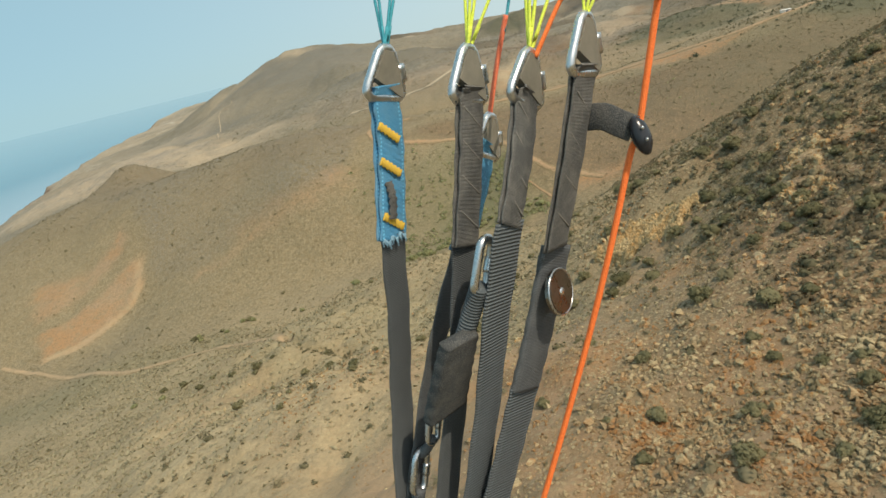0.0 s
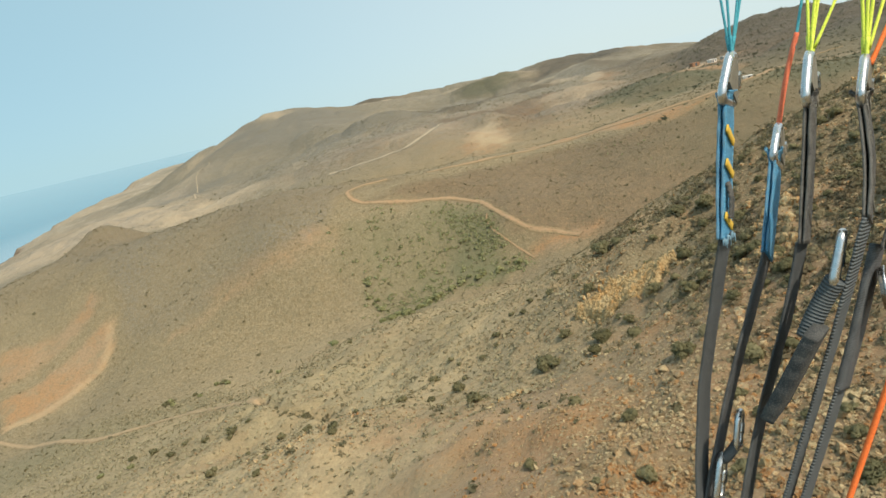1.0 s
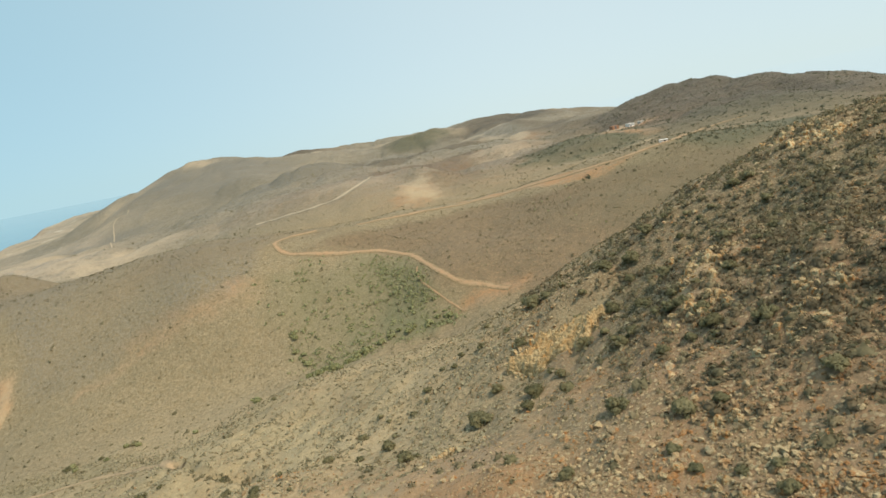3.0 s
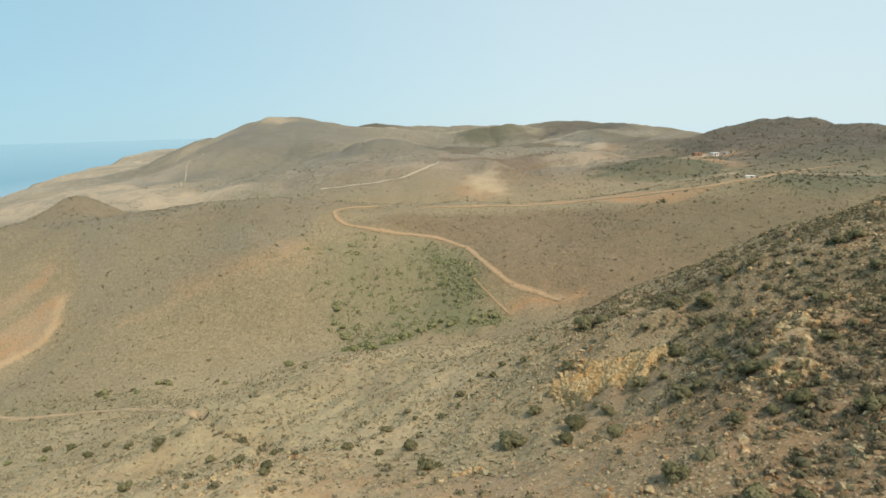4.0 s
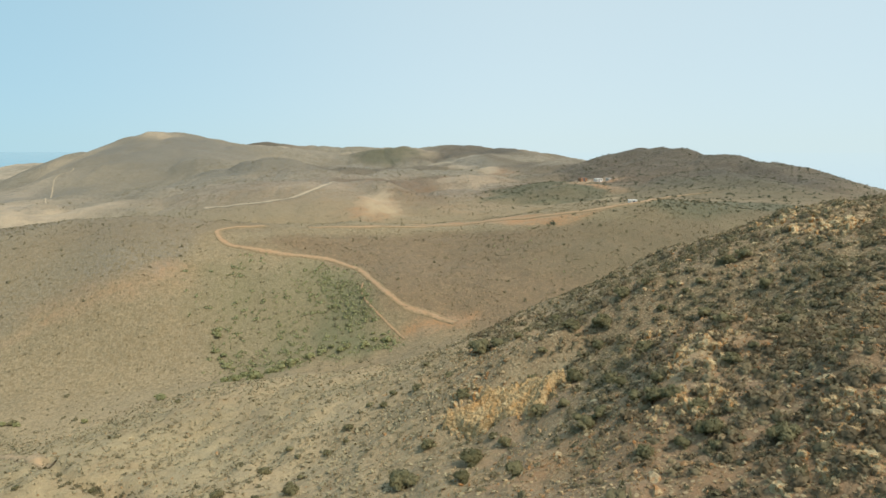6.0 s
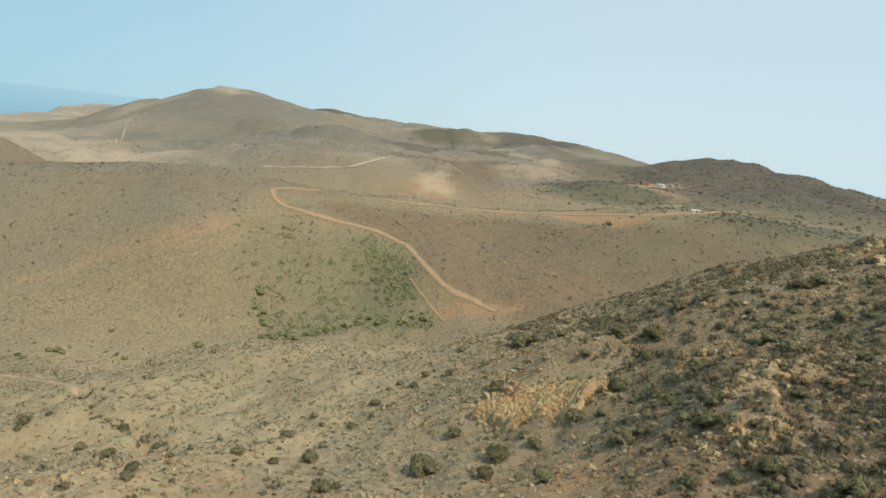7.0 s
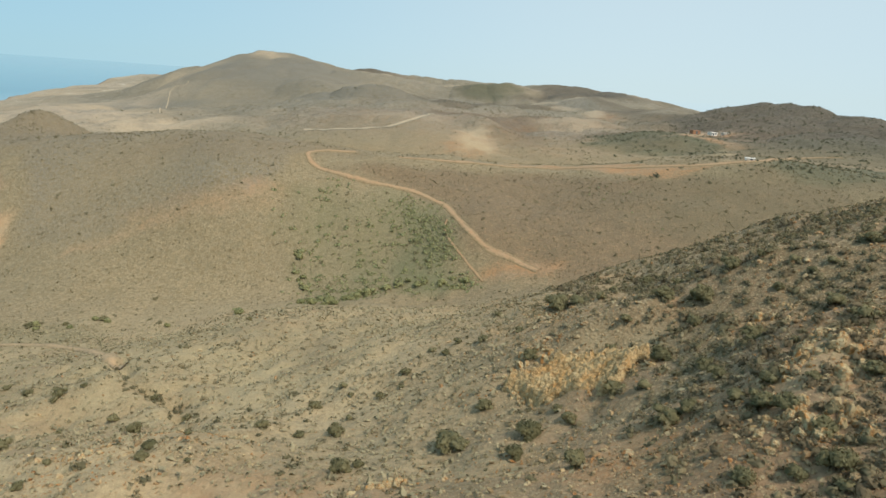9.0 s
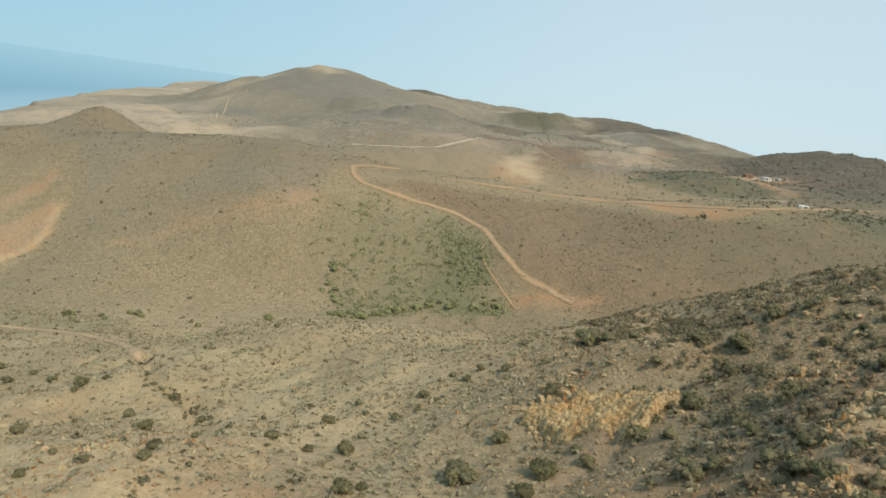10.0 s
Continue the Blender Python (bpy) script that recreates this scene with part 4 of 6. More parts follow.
CHIPS = [chip_template(500 + k) for k in range(8)]
STONES = [stone_template(k) for k in range(8)]
places = scatter(16000, (-32, 56, 9, 100), lambda x, y: rockiness(x, y) * smooth(140, 25, np.hypot(x, y)) ** 0.9, 101)
strewn("loose_stones", STONES, places, np.random.default_rng(5).lognormal(-2.0, 0.52, len(places)).clip(0.06, 0.6), 6, SCREE, True, 0.35,
       "angular cream and tan stones strewn over the slope", "stones")
places = scatter(34000, (-24, 46, 8, 78), lambda x, y: (0.25 + 0.75 * rockiness(x, y)) * smooth(95, 20, np.hypot(x, y)) * (0.3 + 0.7 * smooth(-0.4, 0.5, grain(x, y, 4, 35))), 131)
strewn("gravel", CHIPS, places, np.random.default_rng(41).lognormal(-2.35, 0.4, len(places)).clip(0.05, 0.3), 42, SCREE, True, 0.4,
       "fine cream gravel and chips between the stones", "gravel")
places = scatter(2600, (-60, 60, 60, 128), lambda x, y: 0.15 + 0.85 * rockiness(x, y), 103)
strewn("loose_stones", STONES, places, np.random.default_rng(7).lognormal(-1.6, 0.4, len(places)).clip(0.12, 0.6), 8, SCREE, True, 0.35,
       "scattered pale stones across the valley side", "stones")
places = scatter(6500, (2, 24, 8, 27), lambda x, y: (0.2 + 0.8 * smooth(-0.3, 0.4, grain(x, y, 3.5, 37))) * (0.25 + 0.75 * smooth(7, 3, np.abs(x - 9.0))) * smooth(27, 20, y), 135)
strewn("loose_stones", STONES, places, np.random.default_rng(45).lognormal(-1.85, 0.42, len(places)).clip(0.08, 0.45), 46, SCREE, True, 0.45,
       "dense angular cream rubble breaking out of orange soil", "stones")
rng = random.Random(77)
for x, y in scatter(250, (-6, 52, 10, 84), lambda x, y: rockiness(x, y) ** 1.5, 105):
    s = rng.lognormvariate(-0.88, 0.38)
    boulder = new("boulder", rng.choice(BOULDERS))
    boulder.matrix_world = Matrix.LocRotScale((x, y, float(height(x, y)) - 0.06 * s), Euler((rng.uniform(-0.4, 0.4), rng.uniform(-0.4, 0.4), rng.uniform(0, 6.28))),
                                              (s, s * rng.uniform(0.7, 1.1), s * rng.uniform(0.7, 1.2)))
    tagged(boulder, "weathered cream boulder half buried in the slope", "boulder", "boulders on the hillside")


# ---- shrubs ----
def facing(v, f, n):
    """Turn each face so that it looks the way its corners' normals do."""
    g = np.cross(v[f[:, 1]] - v[f[:, 0]], v[f[:, 2]] - v[f[:, 0]])
    back = (g * n[f].mean(1)).sum(-1) < 0
    f = f.copy()
    f[back] = f[back][:, ::-1]
    return f


def leaf_cloud(rng, lobes, n, leaf):
    """Leaves as small folded blades over several rounded lobes (x, y, z, radius)."""
    verts, faces, normals = [], [], []
    total = sum(l[3] ** 2 for l in lobes)
    for cx, cy, cz, r in lobes:
        for _ in range(max(4, int(n * r * r / total))):
            d = rng.normal(0, 1, 3)
            d[2] = abs(d[2]) * 1.1 - 0.25
            d /= np.linalg.norm(d) + 1e-9
            c = np.array((cx, cy, cz)) + d * r * rng.uniform(0.72, 1.06) * (1, 1, 0.85)
            a = np.cross(d, rng.normal(0, 1, 3))
            a /= np.linalg.norm(a) + 1e-9
            b = np.cross(d, a) + d * rng.uniform(-0.25, 0.45)
            w, h = leaf * rng.uniform(0.6, 1.3), leaf * rng.uniform(0.8, 1.6)
            i = len(verts)
            verts += [c - a * w * 0.5, c + a * w * 0.5, c + b * h + d * 0.2 * h, c - b * h * 0.35]
            faces += [(i, i + 1, i + 2), (i, i + 3, i + 1)]
            q = d + rng.normal(0, 0.28, 3) + (0, 0, 0.15)
            normals += [q / np.linalg.norm(q)] * 4
    v, f, q = np.array(verts), np.array(faces), np.array(normals)
    return v, facing(v, f, q), q


def mesh_from(name, v, f, material, normals=None):
    me = bpy.data.meshes.new(name)
    me.from_pydata([tuple(p) for p in v], [], [tuple(int(i) for i in q) for q in f])
    me.materials.append(material)
    if normals is not None:
        me.polygons.foreach_set("use_smooth", np.ones(len(f), bool))
        me.normals_split_custom_set_from_vertices(np.asarray(normals, np.float32))
    return me


def shrub(seed, lean, leaves):
    """A shrub one metre across: branching stems and a lumpy crown of small leaves."""
    rng = np.random.default_rng(seed)
    top = new("shrub")
    lobes = [(0.0, 0.0, 0.24, 0.30)]
    for k in range(11):
        a = 2 * np.pi * k * 0.382 + rng.uniform(-0.4, 0.4)
        r = rng.uniform(0.12, 0.33)
        lobes.append((r * np.cos(a) + lean * 0.08, r * np.sin(a), rng.uniform(0.06, 0.36), rng.uniform(0.09, 0.19)))
    v, f, q = leaf_cloud(rng, lobes, 820, 0.052)
    core_v, core_f, core_q = [], [], []
    for cx, cy, cz, r in lobes:
        i = len(core_v)
        tv, tf = stone_template(int(rng.integers(1000)))
        core_v += list((tv - (0, 0, 0.10)) * 1.25 * r * (1.25, 1.6, 1.7) + (cx, cy, cz))
        core_f += list(tf + i)
        out = tv - (0, 0, 0.10)
        core_q += list(out / np.linalg.norm(out, axis=1)[:, None])
    n = len(v)
    crown = new("crown", mesh_from("crown", np.concatenate([v, np.array(core_v)]), np.concatenate([f, np.array(core_f) + n]), leaves, np.concatenate([q, np.array(core_q)])))
    crown.parent = top
    for k in range(3):
        a = 2 * np.pi * k / 3 + rng.uniform(0, 1)
        tip = np.array((0.2 * np.cos(a), 0.2 * np.sin(a), 0.3))
        sv, sf = [], []
        for j in range(4):
            c = tip * j / 3 + (0, 0, -0.06 if j == 0 else 0)
            for q in range(5):
                b = 2 * np.pi * q / 5
                sv.append(c + 0.022 * (1 - 0.2 * j) * np.array((np.cos(b), np.sin(b), 0)))
        for j in range(3):
            for q in range(5):
                sf.append((j * 5 + q, j * 5 + (q + 1) % 5, j * 5 + 5 + (q + 1) % 5, j * 5 + 5 + q))
        stem = new("stem", mesh_from("stem", sv, sf, BARK))
        stem.parent = top
    return top


# plan places and widths of the shrubs that stand out
SHRUBS_VALLEY = [(-17.5, 50.1, 1.5), (-24.1, 60.2, 1.6), (-31.3, 69.9, 1.5), (-39.8, 74.6, 1.8), (-51.5, 82.0, 1.2), (-51.4, 77.7, 1.5), (-37.9, 76.3, 1.0),
                 (-40.0, 73.7, 1.0), (-38.2, 62.8, 1.8), (-34.0, 65.1, 0.8), (-17.2, 47.9, 1.1), (-24.4, 46.0, 1.0), (-24.7, 49.5, 0.8), (-23.6, 70.5, 1.2),
                 (-12.3, 59.8, 1.5), (-30.1, 76.6, 1.2), (-9.2, 59.7, 1.2), (-5.9, 58.7, 1.9), (-5.3, 62.6, 0.9), (-7.1, 69.8, 1.1), (-6.0, 67.7, 0.8),
                 (-13.9, 47.9, 0.6), (-15.5, 51.8, 0.6), (-2.9, 66.4, 1.2), (-1.0, 67.3, 0.8), (-3.5, 47.4, 1.9), (-2.7, 50.1, 1.0), (1.5, 74.6, 1.1),
                 (-29.1, 108.1, 1.3), (-80.1, 128.7, 2.2), (-67.6, 133.3, 2.1), (-73.1, 129.3, 1.6), (-45.8, 77.7, 1.4), (-58.9, 85.5, 1.8), (-65.5, 89.6, 1.7)]
SHRUBS_GULLY = [(8.9, 49.3, 2.5), (3.5, 51.2, 2.7), (6.3, 56.4, 1.7), (4.4, 50.4, 1.7), (14.5, 50.7, 1.9), (15.7, 48.1, 1.2), (11.1, 51.8, 1.0),
                (11.6, 49.7, 1.3), (7.6, 45.8, 1.6), (10.0, 40.4, 1.7), (18.0, 52.4, 1.9), (15.3, 79.9, 3.7), (17.3, 78.3, 2.7), (25.1, 59.9, 1.8),
                (22.3, 57.5, 2.2), (21.1, 55.3, 1.4), (19.8, 59.1, 2.0), (27.1, 86.2, 2.2), (21.2, 47.1, 1.8), (17.3, 37.0, 1.4), (17.5, 35.5, 1.5),
                (17.0, 38.9, 1.3), (15.0, 41.4, 1.8), (15.9, 41.5, 1.4), (18.3, 43.9, 1.5), (18.8, 47.2, 1.4), (17.8, 33.4, 1.3), (18.2, 38.7, 1.2),
                (17.5, 31.3, 1.5), (32.4, 55.1, 1.5), (33.5, 54.8, 1.5), (31.9, 49.1, 1.4)]
SHRUBS_SLOPE = [(12.3, 24.7, 1.7), (6.0, 24.8, 1.1), (10.4, 21.9, 0.9), (8.6, 17.0, 1.1), (13.1, 18.0, 0.8), (12.7, 16.6, 1.0), (11.8, 14.4, 1.3),
                (17.7, 20.8, 1.3), (11.9, 18.6, 0.7), (14.0, 24.1, 1.1), (7.4, 14.5, 1.3), (4.1, 16.7, 0.9), (5.3, 19.3, 1.1), (3.2, 19.6, 0.6),
                (0.4, 24.7, 0.9), (3.7, 28.9, 1.1), (10.7, 20.2, 0.9), (10.3, 13.6, 0.8), (10.0, 28.6, 1.6)]
SHRUBS_SPUR = [(24.3, 42.1, 1.5), (27.8, 50.2, 1.6), (19.3, 37.1, 0.8), (21.5, 36.4, 1.3), (24.0, 37.1, 0.8), (26.2, 38.6, 1.1), (22.8, 36.5, 0.8),
               (19.1, 28.4, 1.6), (14.5, 32.1, 1.1), (16.1, 31.6, 1.0), (17.1, 30.2, 0.8), (-0.7, 69.5, 1.3), (3.1, 72.2, 1.1), (4.3, 74.2, 1.1),
               (6.9, 72.4, 1.4), (10.0, 60.8, 1.5), (10.3, 71.4, 1.3), (9.0, 83.2, 1.1), (17.0, 58.3, 1.1), (15.9, 57.2, 1.0), (23.3, 86.6, 1.3),
               (17.9, 70.7, 1.2), (23.8, 78.6, 1.5), (22.1, 62.8, 1.2), (28.4, 76.7, 1.2), (26.6, 58.7, 1.0), (28.0, 56.6, 1.1), (28.3, 54.5, 0.9),
               (26.1, 54.3, 1.0), (29.5, 54.4, 1.0), (21.4, 42.7, 0.7), (-9.3, 66.7, 1.6)]
SHRUBS_FAR = [(-39.8, 134.6, 2.3), (-52.5, 129.3, 1.7), (-66.2, 132.2, 1.8), (-77.4, 126.1, 1.6), (-70.7, 126.7, 1.5), (-39.3, 132.3, 2.3), (-79.6, 129.6, 2.3),
              (-68.0, 84.6, 1.5), (-61.1, 82.5, 1.4), (-69.5, 133.2, 1.7), (-26, 138.5, 3), (-27.7, 138.6, 1.6), (-27.9, 138.6, 2.4), (-22, 139, 3.8), (-20.8, 138.4, 2.1), (-23, 138.2, 1.6), (-19, 143.5, 2.4), (-17.1, 145.3,
              1.8), (-17.7, 142.8, 1.4), (-15, 147, 3), (-14, 148.9, 2), (-16.8, 147.9, 1.8), (-11, 149.3, 2.5), (-12.4, 149.7, 1.1), (-9.1, 151.3,
              1.5), (-4, 149.4, 2.4), (-2.2, 150.2, 1.9), (-2.5, 149.9, 1.5), (1.5, 149.2, 2.7), (1.2, 148.3, 1.4), (2.9, 147.9, 1.1), (6.8, 149.2,
              2.6), (5.8, 149.8, 1.4), (6.1, 151.7, 1.2), (-33.5, 160.2, 2.5), (-34.8, 161.2, 1.3), (-34.1, 161.7, 1.4), (-30, 151, 2.5), (-28.2,
              149.9, 1.1), (-31.2, 152.6, 1.5), (-31.6, 155, 1.8), (-32.3, 154.2, 1.2), (-33.6, 156.3, 1.5), (-24.5, 143, 2.6), (-23.5, 145.3, 0.9),
              (-25.4, 145.4, 1.5), (-8, 150.5, 2.2), (-6, 151.5, 1.6), (-8.9, 149.8, 1.3), (4, 150.4, 1.8), (3.5, 152.7, 1.1), (1.8, 149.1, 1), (-17,
              145, 2.5), (-17.6, 144.7, 1), (-14.9, 145.2, 1.1)]
KINDS = [shrub(200 + k, k % 3 - 1, LEAF) for k in range(6)]
FRESH = [shrub(220 + k, k % 3 - 1, FRESH_LEAF) for k in range(4)]
rng = random.Random(9)
plan = [[] for _ in KINDS + FRESH]
for group, label, places in (("shrubs in the valley", "dark grey-green rounded shrub on the valley side", SHRUBS_VALLEY),
                             ("shrubs in the gully", "dense olive-green shrub growing below the crags", SHRUBS_GULLY),
                             ("shrubs on the stony slope", "low grey-green shrub among cream stones", SHRUBS_SLOPE),
                             ("shrubs on the spur", "dark olive shrub on the dry spur above the gully", SHRUBS_SPUR),
                             ("shrubs along the valley floor", "broad green shrub on the valley floor", SHRUBS_FAR)):
    for x, y, w in places:
        m = Matrix.LocRotScale((x, y, float(height(x, y)) - 0.03 * w), Euler((0, 0, rng.uniform(0, 6.28))), (w * 1.15, w * 1.05, w * rng.uniform(0.85, 1.15)))
        kind = len(KINDS) + rng.randrange(len(FRESH)) if places is SHRUBS_FAR else rng.randrange(len(KINDS))
        plan[kind].append((m, label, group))
for source, uses in zip(KINDS + FRESH, plan):
    for m, label, group in uses[1:]:
        tagged(copy_thing(source, m), label, "shrub", group)
    source.matrix_world = uses[0][0]
    tagged(source, uses[0][1], "shrub", uses[0][2])


def dome(rng, cx, cy, r, tall, fine):
    """A lumpy cushion, rounded above and open below."""
    tv, tf = stone_template(1)
    g = (1 + 5 ** 0.5) / 2
    v = [Vector(p).normalized() for p in ((-1, g, 0), (1, g, 0), (-1, -g, 0), (1, -g, 0), (0, -1, g), (0, 1, g), (0, -1, -g), (0, 1, -g), (g, 0, -1), (g, 0, 1), (-g, 0, -1), (-g, 0, 1))]
    f = [tuple(int(i) for i in q) for q in tf]
    if fine:
        mid, out = {}, []
        for a, b, c in f:
            m = []
            for i, j in ((a, b), (b, c), (c, a)):
                key = (min(i, j), max(i, j))
                if key not in mid:
                    mid[key] = len(v)
                    v.append((v[i] + v[j]).normalized())
                m.append(mid[key])
            out += [(a, m[0], m[2]), (b, m[1], m[0]), (c, m[2], m[1]), tuple(m)]
        f = out
    f = [q for q in f if max(v[i].z for i in q) > -0.2]
    used = sorted({i for q in f for i in q})
    at = {i: k for k, i in enumerate(used)}
    pts = np.array([v[i] for i in used]) * rng.uniform(0.74, 1.16, (len(used), 1)) * (r, r, r * tall) + (cx, cy, 0.02)
    return pts, np.array([[at[i] for i in q] for q in f])


def bristle(rng, lobes, n, long, wide):
    """Short blades that stand out from rounded lobes, one triangle each."""
    verts, faces, normals = [], [], []
    for _ in range(n):
        cx, cy, cz, r = lobes[int(rng.integers(len(lobes)))]
        d = rng.normal(0, 1, 3)
        d[2] = abs(d[2]) * 0.9
        d /= np.linalg.norm(d) + 1e-9
        a = np.cross(d, rng.normal(0, 1, 3))
        a /= np.linalg.norm(a) + 1e-9
        out = 0.8 * np.cross(d, a) + d * rng.uniform(0.1, 0.8)
        c = np.array((cx, cy, cz)) + d * r * rng.uniform(0.58, 1.0)
        h, w = long * rng.uniform(0.6, 1.4), wide * rng.uniform(0.6, 1.4)
        i = len(verts)
        verts += [c - a * w, c + a * w, c + out * h]
        faces.append((i, i + 1, i + 2))
        q = d + rng.normal(0, 0.25, 3) + (0, 0, 0.25)
        normals += [q / np.linalg.norm(q)] * 3
    v, f, q = np.array(verts), np.array(faces), np.array(normals)
    return v, facing(v, f, q), q


def tuft_template(seed, n, long, wide):
    """A cushion shrub: low lumpy domes bristling with short twigs."""
    rng = np.random.default_rng(seed)
    verts, faces, normals, lobes, base = [], [], [], [], 0
    for k in range(2):
        cx, cy, r = rng.uniform(-0.22, 0.22), rng.uniform(-0.22, 0.22), (0.34, 0.24)[k] * rng.uniform(0.85, 1.15)
        v, f = dome(rng, cx, cy, r * 0.64, rng.uniform(0.7, 1.0), False)
        verts.append(v)
        out = v - (cx, cy, -0.1)
        out /= np.linalg.norm(out, axis=1)[:, None]
        normals.append(out)
        faces.append(facing(v, f, out) + base)
        base += len(v)
        lobes.append((cx, cy, 0.02, r))
    v, f, q = bristle(rng, lobes, n, long, wide)
    return np.concatenate(verts + [v]), np.concatenate(faces + [f + base]), np.concatenate(normals + [q])


TUFTS = [tuft_template(300 + k, 30, 0.15, 0.068) for k in range(7)]
BLOBS = [tuft_template(320 + k, 18, 0.20, 0.07) for k in range(5)]
shade = lambda x, y: smooth(1.05, 0.2, bareness(x, y)) * (0.35 + 0.65 * smooth(-0.4, 0.5, grain(x, y, 9, 81)))
places = scatter(8600, (-40, 60, 9, 112), lambda x, y: (0.2 + 0.8 * shade(x, y)) * smooth(170, 50, np.hypot(x, y)) ** 0.6 * (0.12 + 0.88 * smooth(4, 20, x)), 111)
strewn("dwarf_shrubs", TUFTS, places, np.random.default_rng(12).lognormal(-0.58, 0.42, len(places)).clip(0.22, 1.4), 13, GREY_LEAF, False, 0.15,
       "low grey-green cushion shrubs covering the slope", "dwarf shrubs")
places = scatter(3300, (-45, 60, 9, 112), lambda x, y: (0.35 + 0.65 * shade(x, y)) * (0.04 + 0.96 * smooth(10, 26, x)) * (0.45 + 0.55 * smooth(80, 50, y)), 113)
strewn("dwarf_shrubs", TUFTS, places, np.random.default_rng(14).lognormal(-0.20, 0.40, len(places)).clip(0.4, 1.8), 15, FAR_LEAF, False, 0.15,
       "low dark-green shrubs dotting the slope", "dwarf shrubs")
places = scatter(3700, (8, 52, 16, 100), lambda x, y: (0.10 + 0.22 * smooth(-0.2, 0.5, grain(x, y, 8, 93)) + 0.8 * blob(x, y, 22, 31, 11, 12)) * smooth(10, 24, x), 133)
strewn("dwarf_shrubs", TUFTS, places, np.random.default_rng(43).lognormal(-0.42, 0.42, len(places)).clip(0.3, 1.6), 44, DARK_LEAF, False, 0.15,
       "dark brown thorn scrub crowding the rocky spur", "dwarf shrubs")
places = scatter(3000, (-210, 130, 60, 290), lambda x, y: (0.06 + 0.30 * inside(x, y, SLATE_SPUR) * (0.5 + 0.5 * smooth(-0.3, 0.4, grain(x, y, 9, 96))) + 0.25 * inside(x, y, UPPER_SLOPE) + 0.4 * greenness(x, y) + 0.08 * smooth(20, 70, x)) * smooth(1.0, 0.2, bareness(x, y)) * (0.3 + 0.7 * smooth(95, 140, y)), 115)
strewn("distant_shrubs", BLOBS, places, np.random.default_rng(16).lognormal(-0.42, 0.42, len(places)).clip(0.3, 1.7), 17, FAR_LEAF, False, 0.1,
       "small dark shrubs dotting the far slopes", "shrubs")
places = scatter(1000, (-60, 150, 130, 240), lambda x, y: smooth(60, 40, x) * (0.6 * greenness(x, y) + 0.4 * inside(x, y, DENSE_GREEN)) * (0.15 + 0.85 * smooth(-0.3, 0.5, grain(x, y, 8, 86))), 119)
strewn("green_shrubs", BLOBS, places, np.random.default_rng(26).lognormal(0.02, 0.40, len(places)).clip(0.4, 2.2), 27, GREEN_LEAF, False, 0.1,
       "fresh green low shrubs covering the slope below the track", "shrubs")
GULLY = glide([(-62.6, 123.0), (-48.0, 100.2), (-35.5, 80.2), (-32.1, 77.2), (-26.3, 73.8), (-19.4, 65.4), (-11.5, 58.0)], 40)
places = GULLY[np.random.default_rng(31).integers(0, len(GULLY), 110)] + np.random.default_rng(32).normal(0, 0.9, (110, 2))
strewn("gully_shrubs", TUFTS, places, np.random.default_rng(33).lognormal(-0.3, 0.4, len(places)).clip(0.3, 1.6), 34, FAR_LEAF, False, 0.1,
       "dark low shrubs along the dry wash", "shrubs")
WISPS = [leaf_cloud(np.random.default_rng(340 + k), [(0, 0, 0.08, 0.30)], 4, 0.34) for k in range(4)]
places = scatter(34000, (-215, 130, 62, 300), lambda x, y: (0.35 + 0.65 * smooth(-0.3, 0.5, grain(x, y, 14, 83))) * smooth(1.0, 0.3, bareness(x, y)) * (0.25 + 0.75 * smooth(85, 125, y)), 116)
strewn("dwarf_shrubs", WISPS, places, np.random.default_rng(20).lognormal(-0.82, 0.34, len(places)).clip(0.22, 0.9), 21, STRAW_LEAF, False, 0.1,
       "fine grey-olive tufts stippling the far slopes", "dwarf shrubs")
places = scatter(4600, (60, 340, 190, 560), lambda x, y: 0.08 + 0.92 * most(greenness(x, y), 0.7 * blob(x, y, 240, 440, 100, 130), 1.0 * blob(x, y, 120, 208, 38, 20)), 117)
strewn("distant_shrubs", BLOBS, places, np.random.default_rng(18).lognormal(0.2, 0.35, len(places)), 19, HILL_LEAF, False, 0.1,
       "dark scrub covering the hill behind the house", "shrubs")
places = scatter(23000, (-100, 22, 36, 130), lambda x, y: (0.4 + 0.6 * smooth(-0.3, 0.4, grain(x, y, 7, 84))) * smooth(24, 4, x) * smooth(1.2, 0.4, bareness(x, y)), 121)
strewn("sage_tufts", WISPS, places, np.random.default_rng(22).lognormal(-0.85, 0.38, len(places)).clip(0.2, 0.9), 23, SAGE_LEAF, False, 0.1,
       "pale grey-green tufts over the near flank", "dwarf shrubs")

# surf at the foot of the headland
foam = [(-606 + 11 * math.cos(a) * (1 + 0.3 * math.sin(5 * a)), 786 + 7 * math.sin(a) * (1 + 0.3 * math.cos(4 * a)), 0.15 + 0.1 * math.sin(9 * a)) for a in np.linspace(0, 2 * math.pi, 40, endpoint=False)]
surf = mesh_object("water_foam", [(-606, 786, 0.5)] + foam, [(0, k + 1, (k + 1) % 40 + 1) for k in range(40)], plain_surface("sea_foam", (0.85, 0.87, 0.87), (0.6, 0.68, 0.7), 0.4))
tagged(surf, "white surf breaking at the foot of the headland", "surf", kind="structure")
places = scatter(5500, (-220, 130, 300, 640), lambda x, y: (0.25 + 0.75 * smooth(-0.2, 0.4, grain(x, y, 30, 87))) * smooth(1.0, 0.3, paleness(x, y) + bareness(x, y)), 123)
